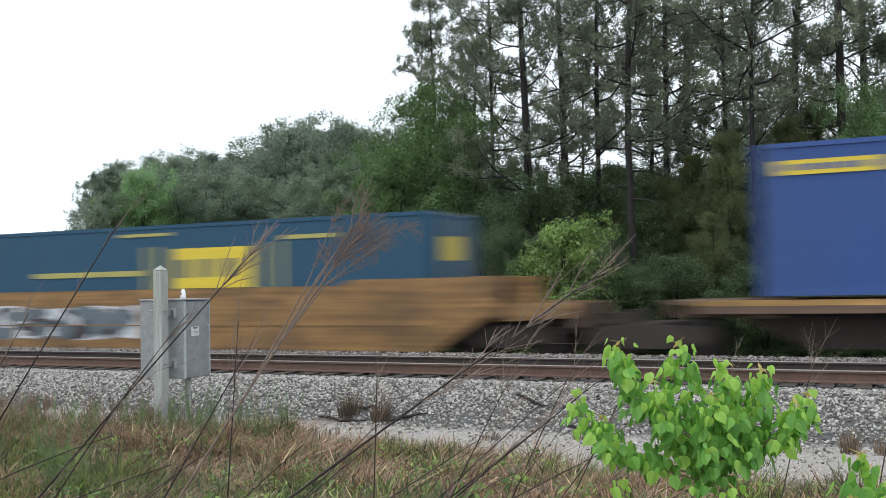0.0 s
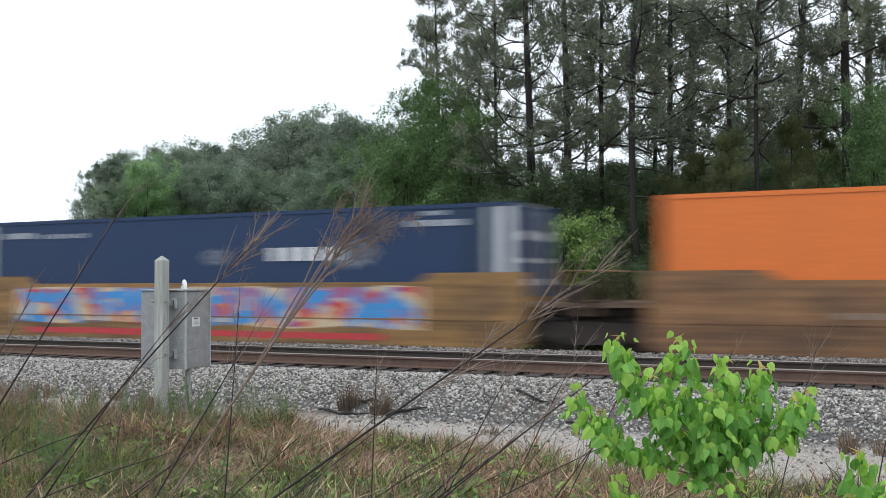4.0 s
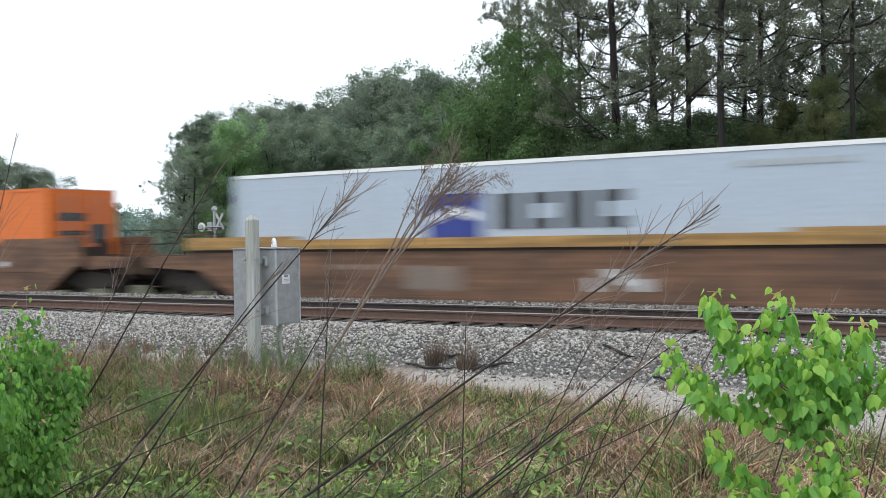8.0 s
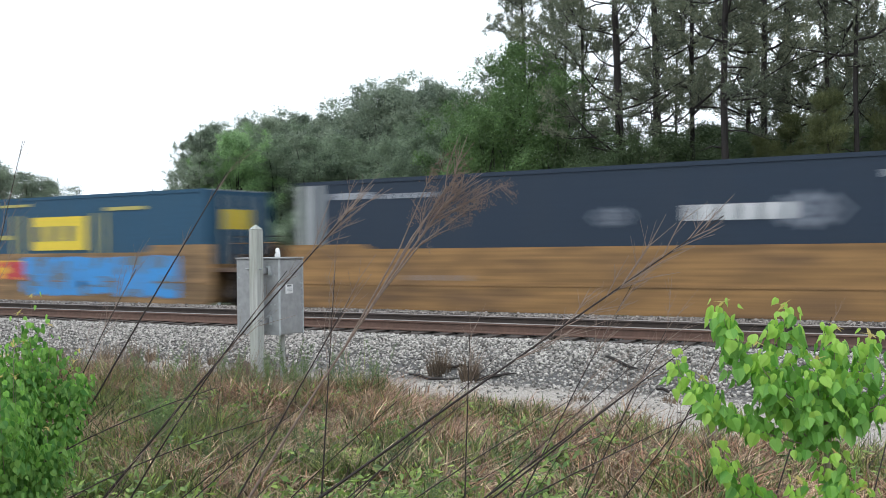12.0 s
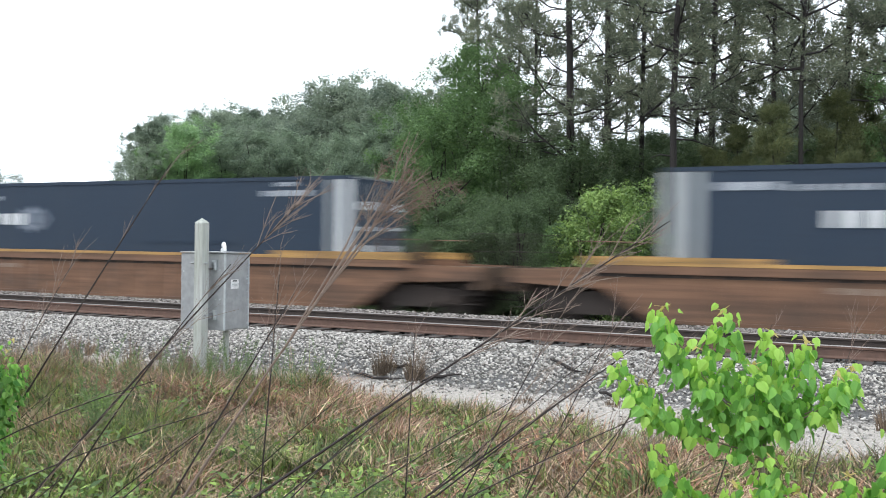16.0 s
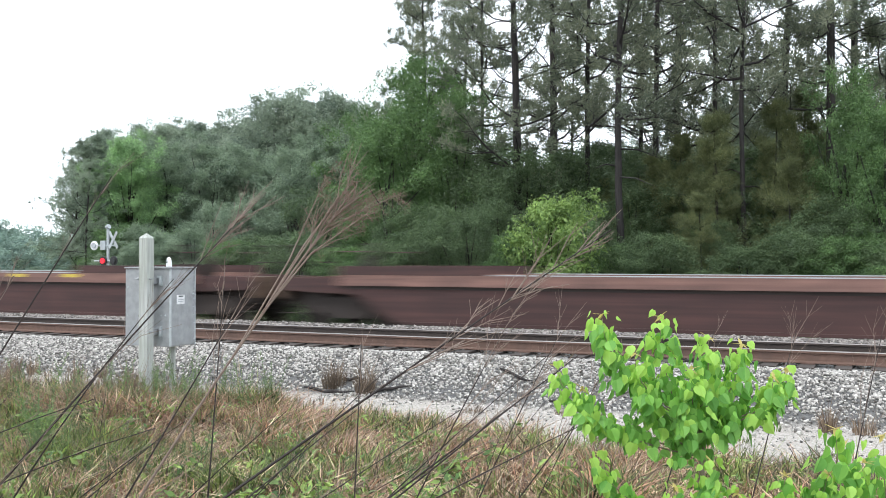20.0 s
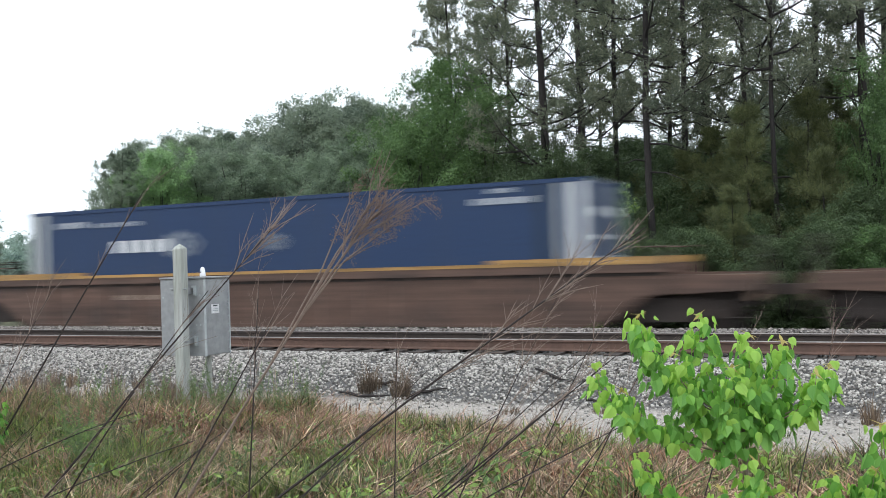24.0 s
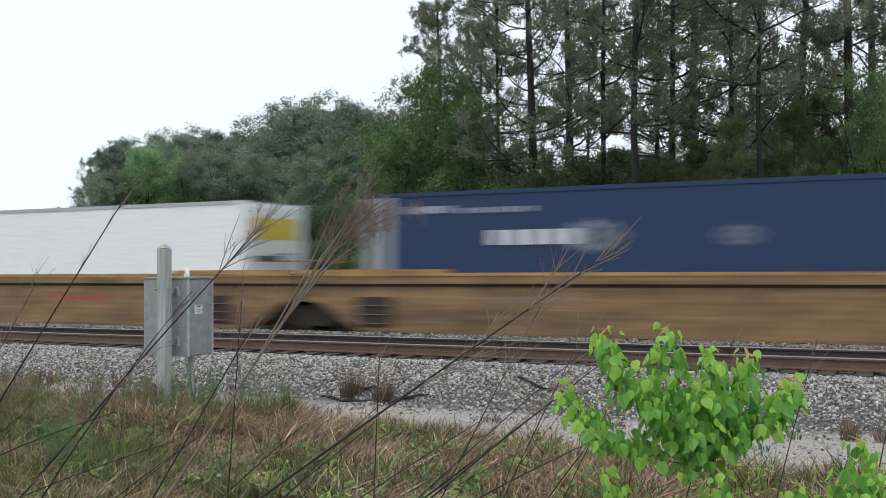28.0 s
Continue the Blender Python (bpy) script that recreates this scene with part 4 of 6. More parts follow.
# front of container, side style, side colour, top of sill, top of raised sill, last unit, first unit, ribs, livery
CONSIST = (
    (-25.46, "plate", "tan", 1.42, 1.55, True, False, False, "teal"),
    (56.02, "plate", "orangebrown", 1.34, 1.54, False, True, False, "cream"),
    (75.29, "plate", "tan", 1.34, 1.54, False, False, False, "navy_b"),
    (94.55, "plate", "orangebrown", 1.34, 1.54, True, False, False, "orange"),
    (117.82, "plate", "orangebrown", 1.34, 1.54, False, True, False, "white"),
    (137.31, "plate", "orangebrown", 1.34, 1.54, False, False, False, "white"),
    (156.55, "plate", "brown", 1.36, 1.52, True, False, False, "orange"),
    (180.10, "web", "brown", 1.36, 1.45, False, True, False, "paleblue"),
    (199.38, "web", "brown", 1.36, 1.45, False, False, False, "navy_b"),
    (218.73, "web", "brown", 1.36, 1.45, True, False, False, "white_b"),
    (242.39, "plate", "olive", 1.34, 1.54, False, True, False, "coral"),
    (261.66, "plate", "olive", 1.34, 1.54, False, False, False, "teal"),
    (280.96, "plate", "tan", 1.36, 1.48, True, False, False, "slate_b"),
    (304.30, "web", "olive", 1.36, 1.45, False, True, True, "coral"),
    (323.70, "web", "brown", 1.32, 1.42, False, False, True, "teal"),
    (343.36, "web", "tan", 1.32, 1.42, True, False, True, "navy_b"),
    (366.68, "web", "brown", 1.15, 1.25, True, True, True, "slate_a"),
    (390.23, "web", "brown", 1.15, 1.25, True, True, True, "slate_a"),
    (413.80, "web", "dark", 1.2, 1.3, True, True, False, "orange"),
    (437.47, "web", "tan", 1.02, 1.14, True, True, False, "slate_a"),
    (460.90, "web", "maroonbrown", 1.02, 1.22, True, True, False, None),
    (484.35, "web", "maroonbrown", 1.02, 1.22, True, True, False, None),
    (507.77, "web", "olive", 1.1, 1.2, False, True, False, "slate_a"),
    (527.38, "web", "olive", 1.15, 1.25, False, False, False, "white"),
    (547.37, "web", "brown", 1.2, 1.3, True, False, False, "cream"),
    (570.54, "web", "umber", 1.28, 1.36, True, True, True, "navy_c"),
    (594.23, "web", "umber", 1.28, 1.36, True, True, True, "white"),
    (617.50, "web", "umber", 1.28, 1.36, True, True, True, "slate_a"),
    (641.49, "web", "olive", 1.26, 1.34, False, True, False, "coral"),
    (661.00, "web", "olive", 1.26, 1.34, False, False, False, "white"),
    (680.55, "web", "olive", 1.26, 1.34, True, False, False, "navy_c"),
)
ART = {
    -25.46: ((0.5, 8.0, 0.1, 1.05, "g_white", ("g_black", "g_steel")),),
    56.02: ((2.6, 8.2, 0.15, 1.28, "g_steel", ("g_white", "g_black")), (8.2, 9.8, 0.1, 1.3, "g_red", ("g_white",)), (9.6, 11.2, 0.15, 1.25, None, ("g_white", "g_white", "g_steel")), (11.2, 13.7, 0.5, 1.25, "g_white", ("g_white",))),
    75.29: ((1.6, 14.0, 0.25, 1.28, "g_cream", ("g_red", "g_blue")), (2.0, 13.0, 0.02, 0.2, "g_red", ())),
    117.82: ((8.5, 12.0, 0.08, 1.0, "g_steel", ("g_black",)),),
    137.31: ((5.8, 9.0, 0.5, 0.95, "g_black", ("g_white",)), (9.6, 12.0, 0.1, 1.1, None, ("g_black", "g_black", "g_steel"))),
    156.55: ((4.0, 6.9, 0.1, 1.15, None, ("g_mint", "g_mint", "g_mint", "g_steel")), (10.0, 14.5, 0.62, 0.86, "g_faint", ("g_white",))),
    180.10: ((5.3, 6.8, 0.12, 0.75, "g_haze", ("g_faint",)), (9.8, 11.3, 0.12, 0.7, None, ("g_faint", "g_white"))),
    199.38: ((9.0, 10.2, 0.1, 0.8, "g_haze", ("g_faint",)),),
    218.73: ((5.4, 6.8, 0.1, 0.75, "g_haze", ("g_faint",)), (8.6, 9.8, 0.2, 0.8, None, ("g_faint", "g_steel"))),
    242.39: ((3.6, 7.6, 0.6, 0.85, "g_white", ("g_steel",)),),
    261.66: ((1.0, 6.4, 0.05, 1.25, "g_green", ("g_teal", "g_green")), (5.6, 9.0, 0.5, 1.15, "g_yellow", ("g_red", "g_red")), (8.6, 15.2, 0.05, 1.28, "g_blue", ("g_blue", "g_steel", "g_blue"))),
    661.00: ((9.6, 12.0, 0.5, 0.8, None, ("g_red",)),),
}
for front, style, body, top, end, last, first, ribs, livery in CONSIST:
    sill = "rosy" if body == "maroonbrown" else "sillbrown" if body == "dark" or (front > 545 and body in ("brown", "umber")) else "yellow"
    car, rng = well_car(front, style, body, sill, top, end, last, ribs, first)
    for x0, x1, z0, z1, back, letters in ART.get(front, ()):
        spray(car, rng, x0, x1, z0, min(z1, top - (0.26 if style == "web" else 0.03)), back, letters, -1.4245 if style == "plate" else -1.3745)
    if livery:
        load(livery, front, WELL_Z)
for front, last, livery, extra in ((-2.7, False, "blue", 0.37), (16.5, False, "maroon", 2.38), (35.5, True, "teal", -0.4)):
    spine_car(front, last)
    load(livery, front, 1.05, extra)

# ---- cabinet on its post, beside the track ----
def cabinet():
    post = tagged(new("wooden_post"), "weathered grey square timber post with a pyramid top", "post")
    px, py, half = -8.89, 10.14, 0.07
    g = height(px, py) - 0.25
    bevelled(part("shaft", Build().box(px - half, px + half, py - half, py + half, g, 1.66), M["post"], post), 0.012)
    part("cap", Build().poly([(px - half, py - half, 1.662), (px + half, py - half, 1.662), (px, py, 1.73)]).poly([(px + half, py - half, 1.662), (px + half, py + half, 1.662), (px, py, 1.73)])
         .poly([(px + half, py + half, 1.662), (px - half, py + half, 1.662), (px, py, 1.73)]).poly([(px - half, py + half, 1.662), (px - half, py - half, 1.662), (px, py, 1.73)])
         .poly([(px - half, py - half, 1.662), (px - half, py + half, 1.662), (px + half, py + half, 1.662), (px + half, py - half, 1.662)]), M["post"], post)
    for z in (1.12, 0.42):
        part("bolt", Build().rod((px - 0.17, py - 0.02, z), (px + 0.12, py - 0.02, z), 0.011, 8).rod((px - 0.13, py - 0.02, z), (px - 0.10, py - 0.02, z), 0.022, 6), M["galv"], post, "galvanised through bolt")
    x0, x1, y0, y1, z0, z1 = -9.40, -8.64, 10.31, 10.81, 0.21, 1.25
    box_ = tagged(new("signal_cabinet"), "grey galvanised steel signal cabinet fixed to a timber post", "cabinet")
    bevelled(part("case", Build().box(x0, x1, y0, y1, z0, z1), M["galv"], box_), 0.008)
    bevelled(part("lid", Build().slab([(x0 - 0.01, z1 + 0.004), (x1 + 0.028, z1 + 0.004), (x1 + 0.028, z1 + 0.026), (x0 - 0.01, z1 + 0.026)], y0 - 0.016, y1 + 0.03), M["galv"], box_, "overhanging metal lid"), 0.005)
    part("door", Build().box(x1 + 0.001, x1 + 0.018, y0 + 0.02, y1 - 0.02, z0 + 0.02, z1 - 0.02), M["galv"], box_, "flat steel door")
    part("corner_strip", Build().box(x1 - 0.004, x1 + 0.022, y0 - 0.006, y0 + 0.012, z0, z1), M["greytrim"], box_, "pale folded edge")
    part("corner_strip", Build().box(x1 + 0.004, x1 + 0.024, y1 - 0.014, y1 + 0.006, z0, z1), M["greytrim"], box_, "pale folded edge")
    for z in (1.03, 0.35):
        part("bracket", Build().box(x0 + 0.60, x0 + 0.64, y0 - 0.03, y0 - 0.001, z, z + 0.13).box(x0 + 0.56, x0 + 0.60, y0 - 0.022, y0 - 0.001, z + 0.1, z + 0.13), M["greytrim"], box_, "galvanised bracket")
        part("mount_arm", Build().box(px - 0.06, px + 0.06, py + half - 0.02, y0 - 0.001, z + 0.02, z + 0.1), M["galv"], box_)
    for z in (1.03, 0.63):
        for dx in (0.62, 0.69):
            part("rivet", Build().rod((x0 + dx, y0 - 0.008, z), (x0 + dx, y0 + 0.0, z), 0.012, 8), M["greytrim"], box_)
    part("lifting_eye", Build().tube([(x1 - 0.2 + 0.06 * math.cos(a), y0 + 0.22 - 0.05 * math.cos(a), z1 + 0.03 + 0.105 * math.sin(a)) for a in [math.pi * i / 8 for i in range(9)]], [0.026] * 9, 8), M["signwhite"], box_, "white lifting eye")
    lab = part("warning_label", Build().box(x1 + 0.0195, x1 + 0.023, y0 + 0.115, y0 + 0.275, 0.775, 0.90), M["signwhite"], box_, "small white label with dark bars")
    part("label_bar", Build().box(x1 + 0.0235, x1 + 0.0245, y0 + 0.15, y0 + 0.24, 0.872, 0.889), M["logodark"], lab)
    for i in range(2):
        part("label_bar", Build().box(x1 + 0.0235, x1 + 0.0245, y0 + 0.14, y0 + 0.25, 0.808 + 0.022 * i, 0.818 + 0.022 * i), M["greytrim"], lab)
    for i in range(9):
        part("rivet", Build().rod((x1 + 0.018, y1 - 0.03, z0 + 0.08 + 0.11 * i), (x1 + 0.03, y1 - 0.03, z0 + 0.08 + 0.11 * i), 0.011, 6), M["greytrim"], box_)
    for z in (1.0, 0.62):
        part("rivet", Build().rod((x0 + 0.05, y0 - 0.008, z), (x0 + 0.05, y0, z), 0.012, 8), M["greytrim"], box_)
    part("latch", Build().rod((x1 + 0.02, y1 - 0.05, 0.9), (x1 + 0.05, y1 - 0.05, 0.9), 0.015, 8), M["greytrim"], box_)
    part("leg", Build().rod((x0 + 0.60, y0 + 0.25, height(x0, y0) - 0.1), (x0 + 0.60, y0 + 0.25, z0), 0.04, 10), M["post"], box_, "round support leg")


cabinet()


def crossing_signal():
    x, y = -25.8, 27.4
    g = height(x, y)
    s = tagged(new("crossing_signal"), "railway crossing signal mast with crossbuck and one lit red lamp", "crossing signal")
    part("mast", Build().rod((x, y, g), (x, y, 2.52), 0.055, 10), M["greytrim"], s, "silver mast")
    part("base", Build().box(x - 0.2, x + 0.2, y - 0.2, y + 0.2, g, g + 0.25), M["galv"], s)
    for k in (-1, 1):
        c, sn = math.cos(radians(48)), math.sin(radians(48)) * k
        out = [(0.46 * c * u - 0.075 * sn * v, 0.46 * sn * u + 0.075 * c * v) for u, v in ((-1, -1), (1, -1), (1, 1), (-1, 1))]
        part("crossbuck_board", Build().slab([(x + 0.32 + a * 0.6, 2.08 + b * 0.85) for a, b in out], y - 0.09 - 0.012 * k, y - 0.075 - 0.012 * k), M["greytrim"], s, "weathered white crossbuck board")
    for z, lit in ((1.88, False), (1.32, True)):
        part("crossarm", Build().rod((x - 0.6, y - 0.06, z), (x + 0.42, y - 0.06, z), 0.03, 8), M["greytrim"], s)
        for dx in ((-0.12, 0.38) if lit else (-0.55,)):
            disc = [(x + dx + 0.17 * math.cos(a), z + 0.17 * math.sin(a)) for a in [math.pi / 8 * i for i in range(16)]]
            lamp = part("lamp_disc", Build().slab([(a, b) for a, b in disc], y - 0.13, y - 0.10), M["black" if lit else "signwhite"], s)
            part("lens", Build().rod((x + dx, y - 0.18, z), (x + dx, y - 0.13, z), 0.10 if lit else 0.1, 14), M["redlamp" if lit and dx < 0 else "black" if lit else "greytrim"], lamp)
    part("control_box", Build().box(x - 0.28, x - 0.06, y - 0.1, y + 0.1, 1.72, 2.06), M["greytrim"], s)
    part("bell", Build().rod((x - 0.05, y, 2.53), (x + 0.05, y, 2.59), 0.1, 10), M["greytrim"], s)


crossing_signal()


# ---- trees ----
def leaves_mesh(name, centres, normals, size, material, rng, long=1.5):
    """Many small leaves, each its own folded diamond."""
    n = len(centres)
    a = rng.normal(size=(n, 3))
    u = a - normals * (a * normals).sum(1, keepdims=True)
    u /= np.linalg.norm(u, axis=1, keepdims=True) + 1e-9
    w = np.cross(normals, u)
    s = (size * rng.uniform(0.6, 1.4, n))[:, None]
    v = np.stack([centres - u * s * long * 0.5, centres + w * s * 0.5 + normals * s * 0.12, centres + u * s * long * 0.5, centres - w * s * 0.5 + normals * s * 0.12], 1).reshape(-1, 3)
    f = np.arange(4 * n).reshape(n, 4)
    return raw_mesh(name, v, f, material)


def unit(rng, n):
    d = rng.normal(size=(n, 3))
    return d / np.linalg.norm(d, axis=1, keepdims=True)


def leaf_cloud(centres, normals, size, rng):
    """Very many small pointed leaves, one triangle each."""
    n = len(centres)
    a = rng.normal(size=(n, 3))
    u = a - normals * (a * normals).sum(1, keepdims=True)
    u /= np.linalg.norm(u, axis=1, keepdims=True) + 1e-9
    w = np.cross(normals, u)
    s = (size * rng.uniform(0.6, 1.4, n))[:, None]
    return np.stack([centres - u * s * 0.7 + w * s * 0.42, centres - u * s * 0.7 - w * s * 0.42, centres + u * s * 0.8 + normals * s * 0.15], 1).reshape(-1, 3)


def broad_tree(seed, material, wide=1.0, low=0.12, clumps=300, per=150, leaf=0.011, dome=0, aspect=1.6, lobes_=15, size=(0.045, 0.10)):
    """A leafy tree of height 1 and crown width about 1: lobes of clumps with gaps, on a forked trunk.
    aspect: how many times taller than wide the tree will stand, so that its leaves keep their shape."""
    rng = np.random.default_rng(seed)
    lobes = []
    for i in range(lobes_):
        h = low + 0.10 + (0.80 - low) * (i + rng.uniform(0, 1)) / lobes_
        r = 0.5 * wide * max(0.05, 1 - ((h - 0.5) / 0.60) ** 2) ** 0.5
        a = i * 2.4 + rng.uniform(-0.6, 0.6)
        d = r * rng.uniform(0.25, 0.8)
        lobes.append((np.array([d * math.cos(a), d * math.sin(a), h * aspect]), rng.uniform(0.14, 0.25) * wide))
    lobes.append((np.array([0, 0, 0.88 * aspect]), 0.14 * wide))
    cs, ns = [], []
    for k in range(clumps):
        c, r = lobes[k % len(lobes)]
        d = unit(rng, 1)[0]
        d[2] = abs(d[2]) * dome - 0.25 if dome else d[2]
        cc = c + d * r * rng.uniform(0.6, 1.1) * np.array([1, 1, 1.1])
        dd = unit(rng, per)
        rad = rng.uniform(*size) * wide
        cs.append(cc + dd * rad * rng.uniform(0.05, 1.0, (per, 1)) ** 0.6 * np.array([1.05, 1.05, 0.85]))
        nn = dd * 0.5 + np.array([0, 0, 0.6]) + rng.normal(size=(per, 3)) * 0.5
        ns.append(nn / np.linalg.norm(nn, axis=1, keepdims=True))
    v = leaf_cloud(np.concatenate(cs), np.concatenate(ns), leaf, rng)
    v[:, 2] /= aspect
    crown = raw_mesh("crown", v, np.arange(len(v)).reshape(-1, 3), material)
    wood = Build()
    lean = rng.uniform(-0.03, 0.03, 2)
    wood.tube([(0, 0, -0.06), (lean[0], lean[1], 0.2), (lean[0] * 1.5, lean[1] * 2, 0.5), (0.0, 0.0, 0.8)], [0.016, 0.013, 0.009, 0.003], 8)
    for c, r in lobes:
        c = c * np.array([0.62, 0.62, 1 / aspect])
        b0 = rng.uniform(0.25, 0.7) * c[2]
        wood.tube([(lean[0] * 1.2, lean[1] * 1.2, b0), tuple(c * np.array([0.5, 0.5, 0]) + np.array([0, 0, b0 * 0.45 + c[2] * 0.55])), tuple(c)], [0.006, 0.004, 0.0015], 6)
    return wood.mesh("trunk", M["bark"]), crown


def pine_tree(seed, material, start=0.35, limbs=34, puffs=9, blades=62, spread=0.14, needle=0.0085, puff=0.0115, bare=6, stout=1.0, slim=0.15):
    """A pine of height 1: bare lower trunk, rising crooked limbs, needles in small upright tufts at the twig ends."""
    rng = np.random.default_rng(seed)
    wood = Build()
    bend = rng.uniform(-0.018, 0.018, 2)
    axis = lambda z: np.array([bend[0] * math.sin(z * 5), bend[1] * math.sin(z * 4.1), z])
    wood.tube([tuple(axis(z)) for z in (-0.06, 0.1, 0.25, 0.4, 0.55, 0.7, 0.85, 1.0)], [v * stout for v in (0.0098, 0.0092, 0.0086, 0.0078, 0.0066, 0.005, 0.003, 0.001)], 9)
    tips, sizes, ways = [], [], []
    for i in range(limbs):
        u = ((i + rng.uniform(-1.5, 1.5)) / limbs) % 1.0
        z = start + (0.985 - start) * u
        ln = spread * (1.05 - u) ** (0.55 if bare else 0.8) * rng.uniform(0.4, 1.25) + 0.014
        a = i * 2.4 + rng.uniform(-0.7, 0.7)
        out = np.array([math.cos(a), math.sin(a), 0.0])
        rise = rng.uniform(-0.15, 0.7)
        p = [axis(z)]
        d = out + np.array([0, 0, rise - 0.25])
        for k in range(4):
            d = d + np.array([0, 0, rng.uniform(0.0, 0.35)]) + rng.normal(size=3) * 0.22
            p.append(p[-1] + d / np.linalg.norm(d) * ln * 0.25)
        wood.tube([tuple(q) for q in p], [0.0025 * (1.2 - u), 0.002 * (1.2 - u), 0.0015 * (1.2 - u), 0.0009, 0.0005], 5, False)
        for k in range(puffs):
            w = rng.uniform(0.3, 1.0) * 4 if k else 4.0
            q = p[min(3, int(w))] * (1 - (w - min(3, int(w)))) + p[min(3, int(w)) + 1] * (w - min(3, int(w)))
            e = q + (rng.normal(size=3) * np.array([1, 1, 0.55]) + out * 0.45 + np.array([0, 0, 0.5])) * (ln * 0.16 + 0.006)
            if k:
                wood.tube([tuple(q), tuple(e)], [0.0007, 0.0003], 3, False)
            tips.append(e)
            sizes.append(puff * rng.uniform(0.65, 1.4))
            way = (e - q) / (np.linalg.norm(e - q) + 1e-9) * 0.5 + np.array([0, 0, 0.55])
            ways.append(way)
    for i in range(bare):
        z, a, ln = rng.uniform(start * 0.5, start + 0.1), rng.uniform(0, 6.283), rng.uniform(0.02, 0.09)
        q = axis(z)
        e = q + np.array([math.cos(a), math.sin(a), rng.uniform(-0.3, 0.3)]) * ln
        wood.tube([tuple(q), tuple((q + e) / 2 + np.array([0, 0, 0.006])), tuple(e)], [0.0018, 0.0012, 0.0004], 4, False)
    tips, sizes, ways = np.array(tips), np.array(sizes), np.array(ways)
    m = len(tips)
    r = unit(rng, m * blades).reshape(m, blades, 3)
    c = tips[:, None, :] + (r * rng.uniform(0.1, 0.9, (m, blades, 1)) + ways[:, None, :] * rng.uniform(-0.8, 0.9, (m, blades, 1))) * sizes[:, None, None]
    d = r * 0.9 + ways[:, None, :] * 0.8 + rng.normal(size=(m, blades, 3)) * 0.25
    d /= np.linalg.norm(d, axis=2, keepdims=True)
    ln = needle * rng.uniform(0.6, 1.3, (m, blades, 1))
    side = np.cross(d, rng.normal(size=(m, blades, 3)))
    side /= np.linalg.norm(side, axis=2, keepdims=True)
    w = needle * slim
    v = np.stack([c - side * w, c + side * w, c + d * ln], 2).reshape(-1, 3)
    crown = raw_mesh("crown", v, np.arange(len(v)).reshape(-1, 3), material)
    return wood.mesh("trunk", M["bark"]), crown


WOODS = {
    "p": [pine_tree(s, M["needle"], st, lm, spread=sp, stout=w) for s, st, lm, sp, w in ((1, 0.28, 38, 0.16, 0.9), (2, 0.36, 31, 0.14, 0.6), (3, 0.30, 39, 0.165, 1.0), (4, 0.26, 33, 0.13, 0.55), (5, 0.38, 34, 0.15, 0.75), (6, 0.32, 32, 0.155, 1.05), (7, 0.42, 34, 0.14, 0.5))],
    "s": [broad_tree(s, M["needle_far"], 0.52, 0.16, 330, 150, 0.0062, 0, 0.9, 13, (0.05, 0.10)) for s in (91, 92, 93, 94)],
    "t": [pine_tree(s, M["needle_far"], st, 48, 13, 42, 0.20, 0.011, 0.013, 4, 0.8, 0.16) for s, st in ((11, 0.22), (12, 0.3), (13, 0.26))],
    "o": [pine_tree(s, M["needle_olive"], 0.05, 46, 17, 62, 0.27, 0.017, 0.021, 0, 1.0, 0.07) for s in (21, 22, 23)],
    "b": [broad_tree(s, M["leaf"], clumps=230, per=190, size=(0.06, 0.13)) for s in (31, 32, 33)],
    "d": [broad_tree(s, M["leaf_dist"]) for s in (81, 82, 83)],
    "m": [broad_tree(s, M["leaf_mid"], clumps=230, per=190, size=(0.06, 0.13)) for s in (41, 42, 43)],
    "l": [broad_tree(s, M["leaf_lime"], low=0.40, clumps=330) for s in (51,)],
    "y": [broad_tree(s, M["leaf_bright"], leaf=0.019, aspect=1.3, clumps=170, per=120, size=(0.07, 0.14)) for s in (101, 102)],
    "w": [broad_tree(s, M["leaf"], clumps=150, per=70, leaf=0.02, aspect=0.9) for s in (71, 72)],
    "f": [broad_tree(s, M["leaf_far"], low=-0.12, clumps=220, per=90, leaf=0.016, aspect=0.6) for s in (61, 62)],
}
TREE_WORDS = {
    "p": ("pine_tree", "tall dark pine with a bare trunk and sparse needled limbs", "pine tree"),
    "s": ("pine_tree", "dense dark green pine in the distant wood", "pine tree"),
    "t": ("pine_tree", "slim pine with layered limbs at the wood's end", "pine tree"),
    "o": ("young_pine", "young olive-green pine in the wood's edge", "pine tree"),
    "b": ("leafy_tree", "dark green broad-leaved tree in the wood", "tree"),
    "d": ("leafy_tree", "haze-paled grey-green broad-leaved tree in the distant wood", "tree"),
    "y": ("leafy_tree", "bright yellow-green broad-leaved tree", "tree"),
    "w": ("leafy_tree", "dark green broad-leaved tree deep in the wood", "tree"),
    "m": ("leafy_tree", "fresh green broad-leaved tree in the wood's edge", "tree"),
    "l": ("leafy_tree", "bright lime-green broad-leaved tree", "tree"),
    "f": ("far_tree", "grey-green tree far off, haze in its leaf colour", "tree"),
}


